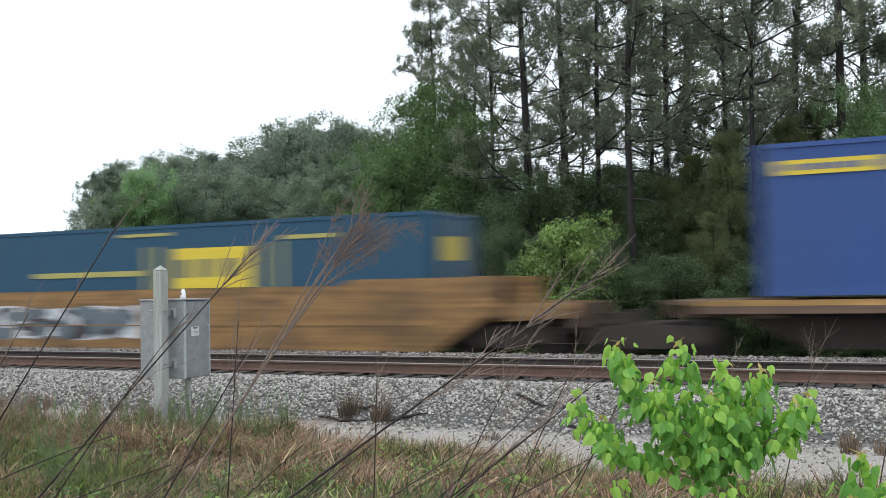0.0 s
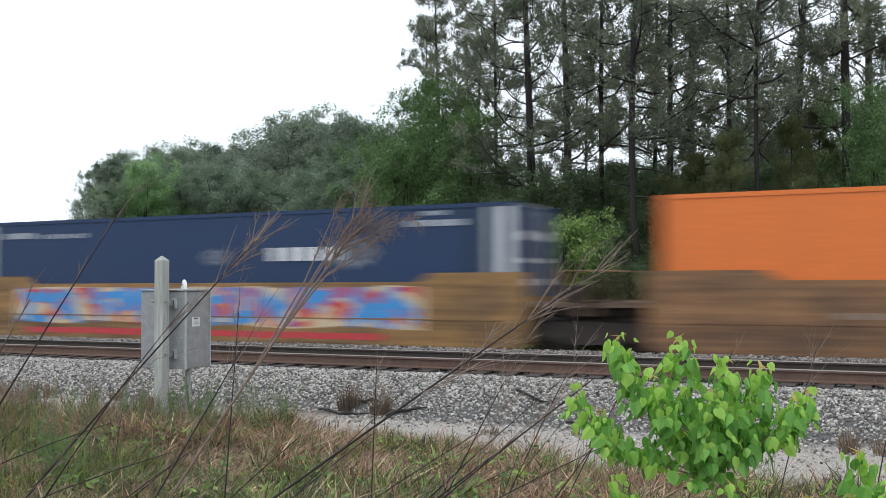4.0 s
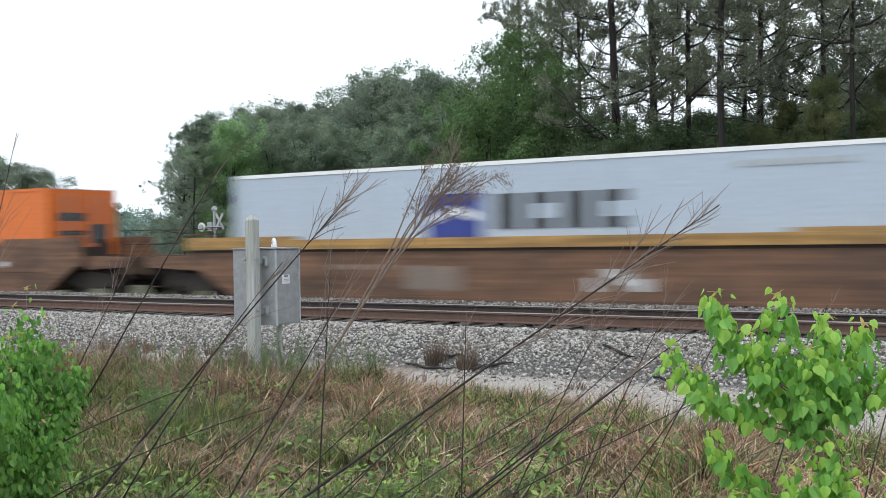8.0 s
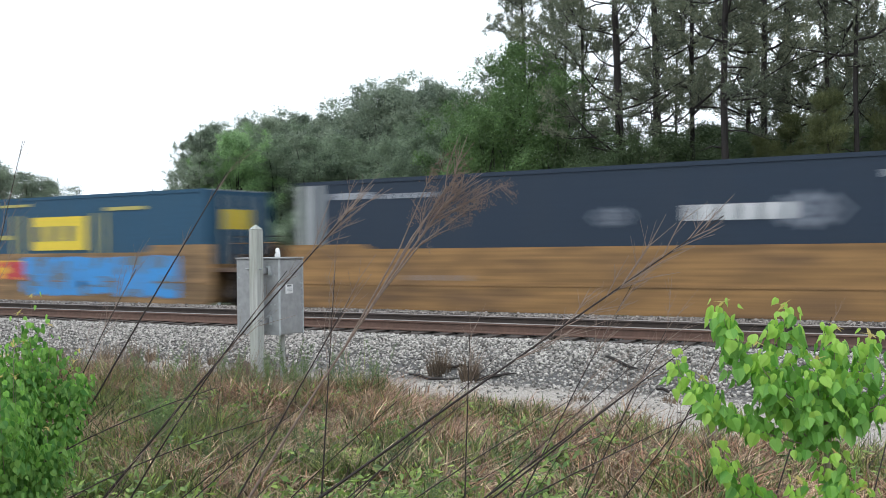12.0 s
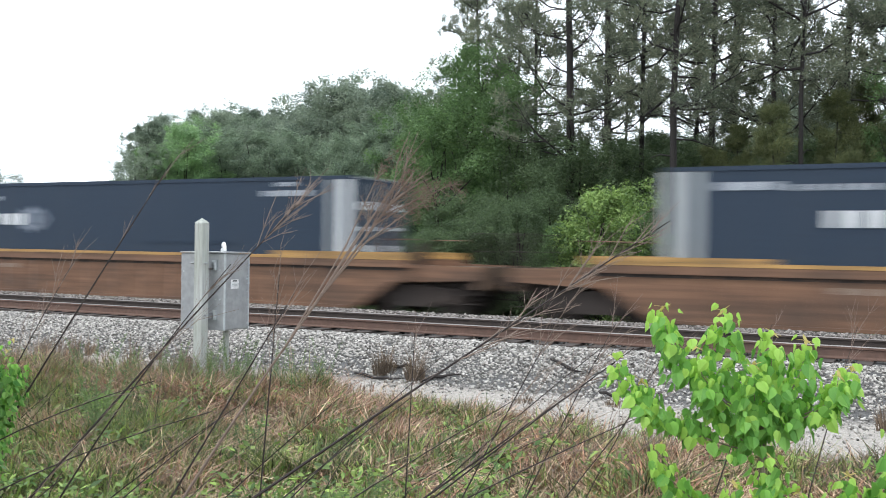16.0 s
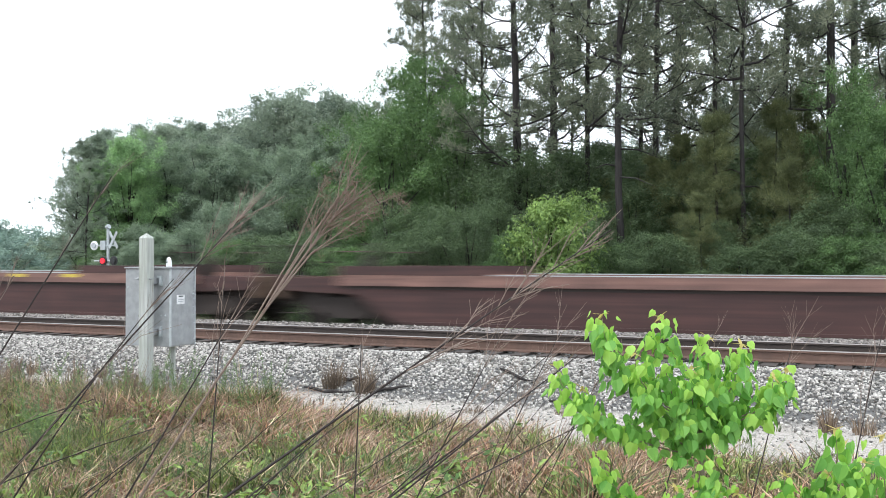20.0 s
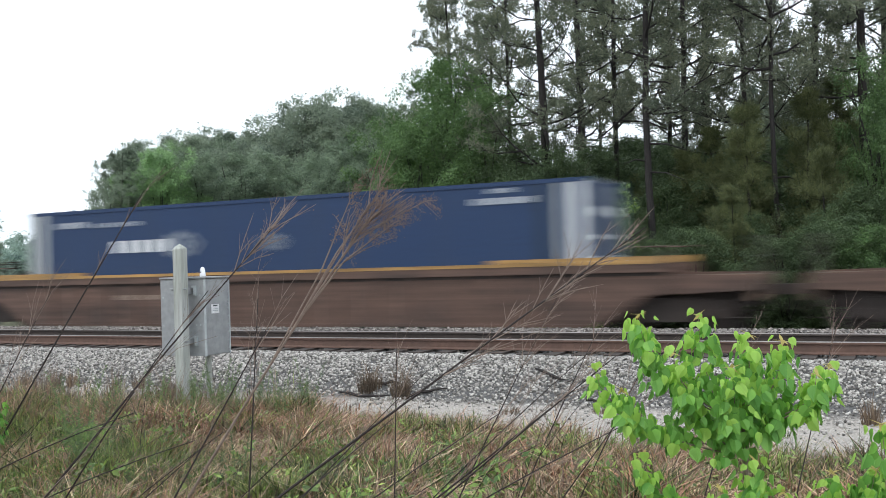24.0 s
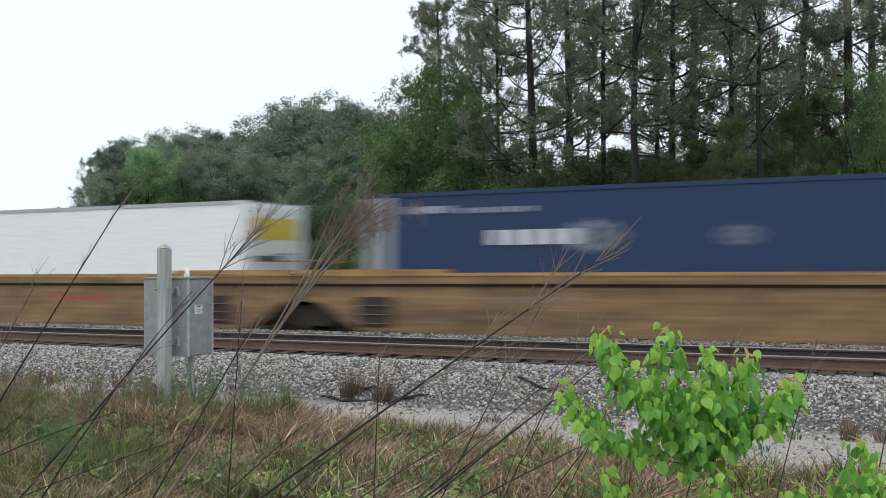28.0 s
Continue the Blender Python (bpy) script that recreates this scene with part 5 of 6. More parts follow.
def plant(bearing, dist, kind, tall, wide, turn):
    x, y = dist * math.sin(radians(bearing)), dist * math.cos(radians(bearing))
    trunk, crown = WOODS[kind][turn % len(WOODS[kind])]
    name, label, cat = TREE_WORDS[kind]
    low = tall < 5 and kind in "bmldy"
    if low:
        name, label, cat = "bush", {"b": "dark green", "d": "grey-green", "m": "fresh green", "l": "lime-green", "y": "bright yellow-green"}[kind] + " leafy bush at the wood's edge", "bush"
    root = tagged(new(name), label, cat, "wood behind the tracks")
    sink = 0.12 * tall if low else 0.25 * tall if kind == "f" else 0.0
    root.matrix_basis = pose(x, y, height(x, y) - sink, 0, 0, turn * 67 % 360)
    part("trunk", trunk, None, root, m=Matrix.Diagonal((tall, tall, tall, 1)))
    part("crown", crown, None, root, m=Matrix.Diagonal((wide, wide, tall, 1)))


# bearing from the viewing place (clockwise from straight across the tracks), distance, kind, height, crown width
FOREST_RIGHT = ((-25.4, 40, 'p', 14.7), (-26.3, 44, 'p', 14.2), (-21.9, 37, 'p', 14.3), (-20.0, 33, 'p', 14.1), (-17.9, 44, 'p', 17.0), (-15.6, 36, 'p', 15.4), (-13.6, 31, 'p', 14.6),
                (-12.6, 42, 'p', 16.9), (-11.9, 40, 'p', 16.7), (-10.3, 46, 'p', 18.9), (-8.6, 35, 'p', 15.4), (-6.7, 31, 'p', 14.5), (-4.5, 40, 'p', 16.4),
                (-2.5, 33, 'p', 14.5), (-1.4, 42, 'p', 16.5), (0.6, 34, 'p', 14.2), (1.9, 38, 'p', 13.8), (-7.8, 55, 'p', 19.1), (-22.9, 52, 'p', 16.8),
                (-23.4, 46, 'p', 14.0), (-16.6, 50, 'p', 15.0))
for i, (b, d, k, h) in enumerate(FOREST_RIGHT):
    grow = 1.0 if b < -22 else 1.2
    plant(b, d, k, h * grow, h * grow, i * 3 + i // 7)
FOREST_LEFT = ((-44.9, 60, 't', 8.8), (-44.3, 50, 't', 8.2), (-43.6, 70, 't', 11.0), (-42.3, 72, 's', 11.4), (-39.6, 66, 's', 11.3), (-37.7, 60, 's', 10.1), (-36.1, 62, 's', 10.9), (-33.8, 56, 's', 12.0),
               (-33.0, 60, 's', 12.4), (-30.7, 54, 's', 11.7), (-29.6, 58, 's', 11.7), (-35.4, 64, 's', 11.7), (-40.8, 70, 's', 11.0), (-32.0, 63, 's', 12.2),
               (-41.5, 66, 's', 11.2), (-39.9, 64, 's', 11.2), (-38.6, 62, 's', 11.0), (-37.0, 63, 's', 11.2), (-34.9, 60, 's', 11.5), (-31.8, 57, 's', 12.0), (-30.2, 55, 's', 11.7), (-43.2, 68, 's', 10.6))
for i, (b, d, k, h) in enumerate(FOREST_LEFT):
    plant(b, d, k, h * 1.0, h * 1.15, i)
rng = random.Random(31)
for i in range(18):
    b = -23.0 + i * 1.5 + rng.uniform(-0.4, 0.4)
    d = rng.uniform(50, 66)
    h = d * (rng.uniform(0.125, 0.165) if b < -9 else rng.uniform(0.15, 0.22))
    plant(b, d, "s", h, h, i)
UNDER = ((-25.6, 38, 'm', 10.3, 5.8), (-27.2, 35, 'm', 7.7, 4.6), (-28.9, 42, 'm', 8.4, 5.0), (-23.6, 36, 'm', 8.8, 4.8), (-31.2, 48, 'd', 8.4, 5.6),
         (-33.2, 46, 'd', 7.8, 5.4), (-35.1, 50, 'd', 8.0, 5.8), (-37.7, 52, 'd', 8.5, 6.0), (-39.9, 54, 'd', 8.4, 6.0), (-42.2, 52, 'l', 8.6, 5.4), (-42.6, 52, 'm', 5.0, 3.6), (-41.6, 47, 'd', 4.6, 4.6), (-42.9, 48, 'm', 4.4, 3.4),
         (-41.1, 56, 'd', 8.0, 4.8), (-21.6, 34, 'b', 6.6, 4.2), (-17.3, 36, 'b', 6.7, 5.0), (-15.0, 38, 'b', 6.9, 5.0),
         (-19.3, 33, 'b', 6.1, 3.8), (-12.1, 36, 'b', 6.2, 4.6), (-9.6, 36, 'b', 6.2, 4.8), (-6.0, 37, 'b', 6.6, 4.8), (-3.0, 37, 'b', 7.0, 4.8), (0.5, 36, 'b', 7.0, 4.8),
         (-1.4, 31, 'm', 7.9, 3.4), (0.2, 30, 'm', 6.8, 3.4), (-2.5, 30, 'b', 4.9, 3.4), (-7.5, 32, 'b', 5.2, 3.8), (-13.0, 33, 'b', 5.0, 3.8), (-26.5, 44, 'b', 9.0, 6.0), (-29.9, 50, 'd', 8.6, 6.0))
for i, (b, d, k, h, w) in enumerate(UNDER):
    plant(b, d, k, h, w, i)
YOUNG = ((-10.4, 33, 'o', 6.4), (-8.6, 31, 'o', 6.8), (-12.0, 34, 'o', 5.8), (-5.4, 32, 'o', 7.2), (-3.9, 34, 'o', 7.8), (-4.6, 30, 'o', 5.2), (-9.4, 29, 'o', 4.2), (-14.4, 35, 'o', 5.2))
for i, (b, d, k, h) in enumerate(YOUNG):
    plant(b, d, k, h, h * 0.9, i)
BUSHES = ((-22.9, 29, 'b', 4.5, 2.7), (-17.9, 27.2, 'y', 4.7, 3.3), (-16.3, 29, 'm', 4.2, 2.6), (-19.9, 28, 'm', 3.6, 2.3), (-25.2, 29, 'b', 3.5, 3.0),
          (-27.9, 30, 'b', 3.3, 3.4), (-29.9, 31, 'm', 3.2, 3.0), (-32.5, 34, 'b', 3.8, 3.6), (-34.5, 36, 'b', 3.7, 3.6), (-36.7, 38, 'm', 3.6, 3.2), (-38.6, 42, 'd', 4.2, 4.0),
          (-40.8, 46, 'd', 4.1, 4.2), (-42.2, 44, 'd', 3.4, 2.6), (-14.0, 29, 'b', 3.2, 2.9), (-11.5, 28, 'b', 3.5, 3.0), (-6.9, 27.5, 'b', 3.1, 3.0),
          (-4.2, 27.5, 'b', 3.6, 3.1), (-1.9, 27, 'm', 3.3, 3.0), (-0.3, 27, 'b', 3.1, 3.0), (1.4, 28, 'b', 3.6, 3.2), (-24.0, 31, 'b', 4.6, 3.2), (-21.0, 31, 'b', 4.8, 3.2),
          (-18.6, 31, 'b', 4.6, 3.0), (-15.2, 31, 'b', 4.6, 3.0), (-26.4, 32, 'b', 4.8, 3.4), (-31.2, 37, 'b', 5.0, 4.0), (-9.0, 30, 'b', 4.0, 3.0), (-2.8, 29, 'b', 4.2, 3.0), (-35.6, 43, 'd', 5.0, 4.2), (-37.6, 45, 'd', 5.0, 4.2))
for i, (b, d, k, h, w) in enumerate(BUSHES):
    plant(b, d, k, h, w, i + 3)
# wood behind, closing the view low down
for i, (b, d, h) in enumerate(((-15.1, 62, 9.7), (-13.5, 60, 8.9), (-16.8, 64, 9.2))):
    plant(b, d, "s", h, h * 1.1, i + 1)
rng = random.Random(9)
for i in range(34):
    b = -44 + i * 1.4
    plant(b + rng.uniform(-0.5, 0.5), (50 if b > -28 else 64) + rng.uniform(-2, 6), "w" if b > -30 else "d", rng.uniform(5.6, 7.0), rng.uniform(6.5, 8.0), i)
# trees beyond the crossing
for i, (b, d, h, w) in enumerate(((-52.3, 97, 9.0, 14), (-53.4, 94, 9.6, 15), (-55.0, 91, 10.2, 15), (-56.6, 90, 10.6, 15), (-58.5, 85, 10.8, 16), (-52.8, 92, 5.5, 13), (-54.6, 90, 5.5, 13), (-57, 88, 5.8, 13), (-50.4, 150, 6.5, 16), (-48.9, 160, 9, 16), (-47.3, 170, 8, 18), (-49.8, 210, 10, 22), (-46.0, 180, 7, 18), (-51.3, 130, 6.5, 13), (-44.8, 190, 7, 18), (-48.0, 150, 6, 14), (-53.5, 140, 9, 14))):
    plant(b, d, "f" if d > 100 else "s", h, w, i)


# ---- grass, weeds and shrubs in the foreground ----
def grass_edge(x):
    return float(np.interp(x, (-16, -10, -8.4, -6, -3.5, -1, 3), (11.3, 10.3, 10.5, 10.1, 9.3, 8.7, 8.0)))


def grass(name, count, chance, material, tall, label, seed, wild=0.8):
    rng = np.random.default_rng(seed)
    vs, fs, n = [], [], 0
    while n < count:
        b, d = radians(rng.uniform(-60, 6)), math.sqrt(rng.uniform(3.4 ** 2, 15.5 ** 2))
        x, y = d * math.sin(b), d * math.cos(b)
        over = y - grass_edge(x) - 1.3 * noise.noise((x * 0.8, y * 0.8, 1.3)) - 0.9 * noise.noise((x * 2.3, y * 2.3, 6.3))
        if over > 0 and rng.uniform() > max(0.0, 0.16 - 0.12 * over) * chance(x, y):
            continue
        if rng.uniform() > chance(x, y):
            continue
        z = height(x, y)
        h = tall * rng.uniform(0.4, 1.25) * (0.72 + 0.75 * noise.noise((x * 1.5, y * 1.5, 5.0)) + (0.25 if -12.5 < x < -7 and y > 8 else 0))
        h = max(0.05, h)
        a, lean = rng.uniform(0, 6.283), rng.uniform(0.05, wild) * h
        dx, dy = math.cos(a) * lean, math.sin(a) * lean
        w = rng.uniform(0.003, 0.0095) * (1.6 if rng.uniform() < 0.2 else 1.0)
        s, c = math.sin(b + rng.uniform(-1, 1)) * w, math.cos(b + rng.uniform(-1, 1)) * w
        vs += [(x - c, y - s, z - 0.02), (x + c, y + s, z - 0.02), (x + dx * 0.35 + c * 0.8, y + dy * 0.35 + s * 0.8, z + h * 0.6), (x + dx * 0.35 - c * 0.8, y + dy * 0.35 - s * 0.8, z + h * 0.6), (x + dx, y + dy, z + h)]
        k = n * 5
        fs += [(k, k + 1, k + 2, k + 3), (k + 3, k + 2, k + 4)]
        n += 1
    me = bpy.data.meshes.new(name)
    me.from_pydata(vs, [], fs)
    me.materials.append(material)
    tagged(new(name, me), label, "grass", kind="stuff")


def straw_share(x, y):
    return min(1.0, max(0.04, 0.45 + (0.35 if x > -4 else 0) + 4.5 * noise.noise((x * 0.9, y * 1.1, 9.0)) + (0.35 if -8 < x < -5 and y > 8.5 else 0)))


grass("green_grass", 62000, lambda x, y: (1.0 - 0.85 * straw_share(x, y)) * (1 - 0.6 * math.exp(-((grass_edge(x) - 1.6 - y) / 1.2) ** 2)) * (0.6 if x > -3.8 else 1.0), M["grass"], 0.36, "rank green grass on the verge", 3)
grass("dead_grass", 24000, straw_share, M["straw"], 0.34, "straw-pale dead grass among the green", 4, 1.9)
def russet_share(x, y):
    near_edge = math.exp(-((grass_edge(x) - 1.6 - y) / 1.3) ** 2)
    return min(1.0, max(0.03, -0.12 + 3.0 * noise.noise((x * 0.9, y * 1.1, 31.0)) + 1.15 * near_edge * (0.5 if x > -4.2 or x < -9 else 1.0)))


grass("russet_grass", 36000, russet_share, M["russet"], 0.34, "matted reddish-brown dead grass along the gravel", 8, 2.2)
grass("withered_grass", 14000, lambda x, y: straw_share(x + 3, y), M["drygrey"], 0.32, "withered grey-brown grass stems on the verge", 6, 1.2)


def trodden():
    """Short grass where one stands, round the viewing place."""
    rng = np.random.default_rng(17)
    n = 15000
    a, d = rng.uniform(0, 6.283, n), np.sqrt(rng.uniform(0.05, 8.5 ** 2, n))
    x, y = d * np.cos(a), d * np.sin(a)
    h, lean, w = rng.uniform(0.04, 0.14, n), rng.uniform(0, 6.283, n), rng.uniform(0.002, 0.005, n)
    z = np.array([height(float(p), float(q)) for p, q in zip(x, y)])
    v = np.stack([np.stack([x - w, y, z - 0.01], 1), np.stack([x + w, y, z - 0.01], 1), np.stack([x + np.cos(lean) * h * 0.6, y + np.sin(lean) * h * 0.6, z + h], 1)], 1).reshape(-1, 3)
    tagged(new("short_grass", raw_mesh("short_grass", v, np.arange(3 * n).reshape(n, 3), M["grass"])), "short trodden green grass on bare soil", "grass", kind="stuff")


trodden()


def herbs():
    """Low broad-leaved herbs among the grass."""
    rng = np.random.default_rng(21)
    cs, ns = [], []
    while len(cs) < 260:
        b, d = radians(rng.uniform(-58, 4)), math.sqrt(rng.uniform(3.4 ** 2, 11.5 ** 2))
        if len(cs) < 110:
            b, d = radians(rng.uniform(-52, -24)), rng.uniform(4.0, 6.4)
        x, y = d * math.sin(b), d * math.cos(b)
        if y > grass_edge(x) - 0.5 or noise.noise((x * 0.7, y * 0.7, 15.0)) < -0.05:
            continue
        k = rng.integers(25, 70)
        h = rng.uniform(0.15, 0.42)
        p = np.stack([x + rng.normal(0, 0.09, k), y + rng.normal(0, 0.09, k), height(x, y) + h * rng.uniform(0.15, 1, k)], 1)
        cs.append(p)
        q = rng.normal(size=(k, 3)) * 0.5 + np.array([0, -0.25, 0.8])
        ns.append(q / np.linalg.norm(q, axis=1, keepdims=True))
    tagged(new("low_herbs", leaves_mesh("low_herbs", np.concatenate(cs), np.concatenate(ns), 0.019, M["herb"], rng, 3.4)), "low bright green herbs among the grass", "herbs", kind="stuff")


herbs()


def matted_grass(name, count, spot, material, label, seed, span=(0.18, 0.5), lift=(0.04, 0.2)):
    """Long dead blades that arch over and lie on one another in a tangle."""
    rng = np.random.default_rng(seed)
    vs, n = [], 0
    while n < count:
        x, y, keep = spot(rng)
        if rng.uniform() > keep:
            continue
        z, a, ln, up, w = height(x, y), rng.uniform(0, 6.283), rng.uniform(*span), rng.uniform(*lift), rng.uniform(0.0018, 0.0042)
        c, sn, turn = math.cos(a), math.sin(a), rng.uniform(-0.5, 0.5)
        for k, (u, h) in enumerate(((0, 0.0), (0.33, 0.8), (0.7, 1.0), (1.0, rng.uniform(0.2, 0.9)))):
            px, py = x + ln * u * math.cos(a + turn * u), y + ln * u * math.sin(a + turn * u)
            ww = w * (1.0 - 0.75 * u)
            vs += [(px + sn * ww, py - c * ww, z + 0.02 + up * h - ww * 0.5), (px - sn * ww, py + c * ww, z + 0.02 + up * h + ww * 0.5)]
        n += 1
    q = np.array([(0, 1, 3, 2), (2, 3, 5, 4), (4, 5, 7, 6)])
    f = (q[None] + 8 * np.arange(count)[:, None, None]).reshape(-1, 4)
    tagged(new(name, raw_mesh(name, np.array(vs), f, material)), label, "grass", kind="stuff")


def edge_spot(rng):
    x = rng.uniform(-11.5, 1.5)
    y = grass_edge(x) + rng.normal(-0.9, 0.8)
    return x, y, min(1.0, max(0.03, 0.4 + 2.5 * noise.noise((x * 0.8, y * 1.0, 44.0)))) * (0.3 if x > -4.2 else 1.0)


def verge_spot(rng):
    b, d = radians(rng.uniform(-56, 6)), math.sqrt(rng.uniform(3.6 ** 2, 10.0 ** 2))
    x, y = d * math.sin(b), d * math.cos(b)
    return x, y, 0.0 if y > grass_edge(x) else min(1.0, max(0.05, 0.2 + 3.0 * noise.noise((x * 0.9, y * 0.9, 52.0)) + 0.7 * (x > -3.8)))


matted_grass("matted_russet_grass", 15000, edge_spot, M["russet"], "tangled reddish-brown dead grass along the gravel", 61)
matted_grass("matted_straw", 20000, verge_spot, M["straw"], "tangled straw-pale dead grass lying among the green", 62)


def feathery_weed(x, y, tall, seed):
    """An upright green weed: a few thin stems with fine threadlike leaves all the way up."""
    rng = np.random.default_rng(seed)
    root = tagged(new("feathery_weed"), "feathery grey-green weed with threadlike leaves", "weed", "green weeds on the verge")
    z = height(x, y)
    cs, ds = [], []
    for i in range(rng.integers(3, 6)):
        a, h = rng.uniform(0, 6.283), tall * rng.uniform(0.6, 1.0)
        lean = np.array([math.cos(a), math.sin(a), 0]) * h * rng.uniform(0.05, 0.28)
        foot = np.array([x, y, z]) + np.array([math.cos(a), math.sin(a), 0]) * 0.04
        line = [foot + lean * u * u + np.array([0, 0, h * u]) for u in (0, 0.25, 0.5, 0.75, 1.0)]
        part("stem", Build().tube([tuple(p) for p in line], [0.004, 0.0036, 0.003, 0.0022, 0.001], 5, False), M["feather"], root)
        n = int(110 * h / 0.6)
        u = rng.uniform(0.12, 1.0, n)
        r = unit(rng, n) * np.array([1, 1, 0.5]) + np.array([0, 0, 0.45])
        p = foot + lean * (u * u)[:, None] + np.stack([0 * u, 0 * u, h * u], 1)
        cs.append(p)
        ds.append(r * (0.05 + 0.09 * (1 - u))[:, None] * rng.uniform(0.5, 1.2, (n, 1)))
    c, d = np.concatenate(cs), np.concatenate(ds)
    side = np.cross(d, rng.normal(size=d.shape))
    side *= 0.0026 / (np.linalg.norm(side, axis=1, keepdims=True) + 1e-9)
    v = np.stack([c - side, c + side, c + d], 1).reshape(-1, 3)
    tagged(part("foliage", raw_mesh("foliage", v, np.arange(len(v)).reshape(-1, 3), M["feather"]), None, root), "fine threadlike leaves", kind="stuff")


rng = random.Random(23)
for i in range(16):
    feathery_weed(rng.uniform(-8.6, -6.9), rng.uniform(9.2, 10.4), rng.uniform(0.55, 0.95), 400 + i)
for i in range(14):
    feathery_weed(rng.uniform(-12.5, -8.8), rng.uniform(8.6, 10.8), rng.uniform(0.4, 0.75), 430 + i)
for i in range(4):
    feathery_weed(rng.uniform(-6.6, -5.6), rng.uniform(4.6, 6.0), rng.uniform(0.75, 1.15), 480 + i)
for i in range(12):
    feathery_weed(rng.uniform(-6.2, -2.2), rng.uniform(4.6, 7.4), rng.uniform(0.35, 0.6), 460 + i)


def broad_herb(x, y, size, seed):
    """A low rosette of long pointed bright leaves."""
    rng = np.random.default_rng(seed)
    k = int(rng.integers(16, 34))
    z = height(x, y)
    c = np.stack([x + rng.normal(0, 0.08, k), y + rng.normal(0, 0.08, k), z + size * rng.uniform(0.3, 1.0, k)], 1)
    nn = rng.normal(size=(k, 3)) * 0.55 + np.array([0, -0.5, 0.7])
    nn /= np.linalg.norm(nn, axis=1, keepdims=True)
    ob = new("broad_leaved_herb", leaves_mesh("broad_leaved_herb", c, nn, 0.032, M["herb"], rng, 2.6))
    tagged(ob, "low bright green broad-leaved herb", "herb", "herbs on the verge", kind="stuff")


for i in range(70):
    b, d = radians(rng.uniform(-52, -16)), rng.uniform(4.2, 9.0)
    x, y = d * math.sin(b), d * math.cos(b)
    if y < grass_edge(x) - 0.6:
        broad_herb(x, y, rng.uniform(0.15, 0.36), 500 + i)


def tuft(x, y, count, tall, material, label, spread=0.12, seed=0, lean=0.9):
    rng = np.random.default_rng(seed)
    b = Build()
    z = height(x, y)
    for i in range(count):
        a, r = rng.uniform(0, 6.283), spread * math.sqrt(rng.uniform())
        h, w = tall * (1.15 - 0.75 * r / spread) * rng.uniform(0.45, 1.25), rng.uniform(0.0015, 0.004) * (1.2 if y > 9 else 1.0)
        bx, by = x + r * math.cos(a), y + r * math.sin(a)
        tx, ty = bx + math.cos(a) * h * rng.uniform(0.05, lean), by + math.sin(a) * h * rng.uniform(0.05, lean)
        mx, my, mz = bx * 0.65 + tx * 0.35, by * 0.65 + ty * 0.35, z + h * 0.6
        n = len(b.v)
        b.v += [(bx - w, by, z - 0.02), (bx + w, by, z - 0.02), (mx + w * 0.8, my, mz), (mx - w * 0.8, my, mz), (tx, ty, z + h)]
        b.f += [(n, n + 1, n + 2, n + 3), (n + 3, n + 2, n + 4)]
    me = bpy.data.meshes.new("grass_tuft")
    me.from_pydata(b.v, [], b.f)
    me.materials.append(material)
    tagged(new("grass_tuft", me), label, "grass tuft", "grass tufts along the track")


for i, (x, y, n, h) in enumerate(((-8.2, 13.75, 150, 0.50), (-7.5, 13.62, 260, 0.56), (-5.2, 12.6, 60, 0.14), (-4.0, 12.9, 70, 0.14), (-3.5, 12.8, 60, 0.12), (-0.6, 13.0, 120, 0.42), (-0.2, 13.1, 80, 0.35),
                                  (-11.6, 12.9, 120, 0.4), (-12.6, 13.2, 110, 0.35), (-14.0, 13.0, 130, 0.4), (-15.6, 13.3, 120, 0.35), (-9.0, 10.0, 200, 0.75), (-8.6, 10.3, 160, 0.7), (-9.4, 10.2, 150, 0.6), (-10.8, 12.2, 120, 0.45), (-11.5, 10.7, 150, 0.5), (-12.1, 11.1, 140, 0.5), (-10.8, 10.9, 130, 0.45), (-11.1, 11.6, 130, 0.45), (-12.7, 10.4, 150, 0.5), (-10.3, 11.3, 110, 0.42), (-13.2, 11.2, 140, 0.5), (-8.12, 13.8, 120, 0.55), (-8.9, 10.0, 160, 0.8))):
    tuft(x, y, n, h, M["drygrey"], "dry brown grass tuft growing in the gravel", (0.11 if h < 0.5 else 0.15) if n > 100 else 0.14, i, 0.7)
for i, (x, y, n, h) in enumerate(((-6.2, 8.2, 60, 0.3), (-3.9, 8.8, 60, 0.3), (-9.7, 9.0, 80, 0.45), (-2.9, 9.6, 60, 0.3), (-7.6, 7.2, 70, 0.4))):
    tuft(x, y, n, h, M["sapling"], "bright green leafy tuft on the verge", 0.2, 40 + i)


rng = random.Random(54)
for i in range(26):
    x = rng.uniform(-15.5, -8.8)
    tuft(x, grass_edge(x) + rng.uniform(-0.4, 1.9), rng.randrange(40, 110), rng.uniform(0.35, 0.75), M["drygrey"], "withered brown weed clump standing in the gravel", rng.uniform(0.06, 0.18), 700 + i, 0.35)
rng = random.Random(55)
for i in range(46):
    x, y = rng.uniform(-12, 2), rng.uniform(9.2, 12.8)
    tuft(x, y, rng.randrange(14, 36), rng.uniform(0.08, 0.2), M[rng.choice(("drygrey", "straw", "grass"))], "small sparse grass tuft in the gravel strip", rng.uniform(0.05, 0.14), 300 + i)
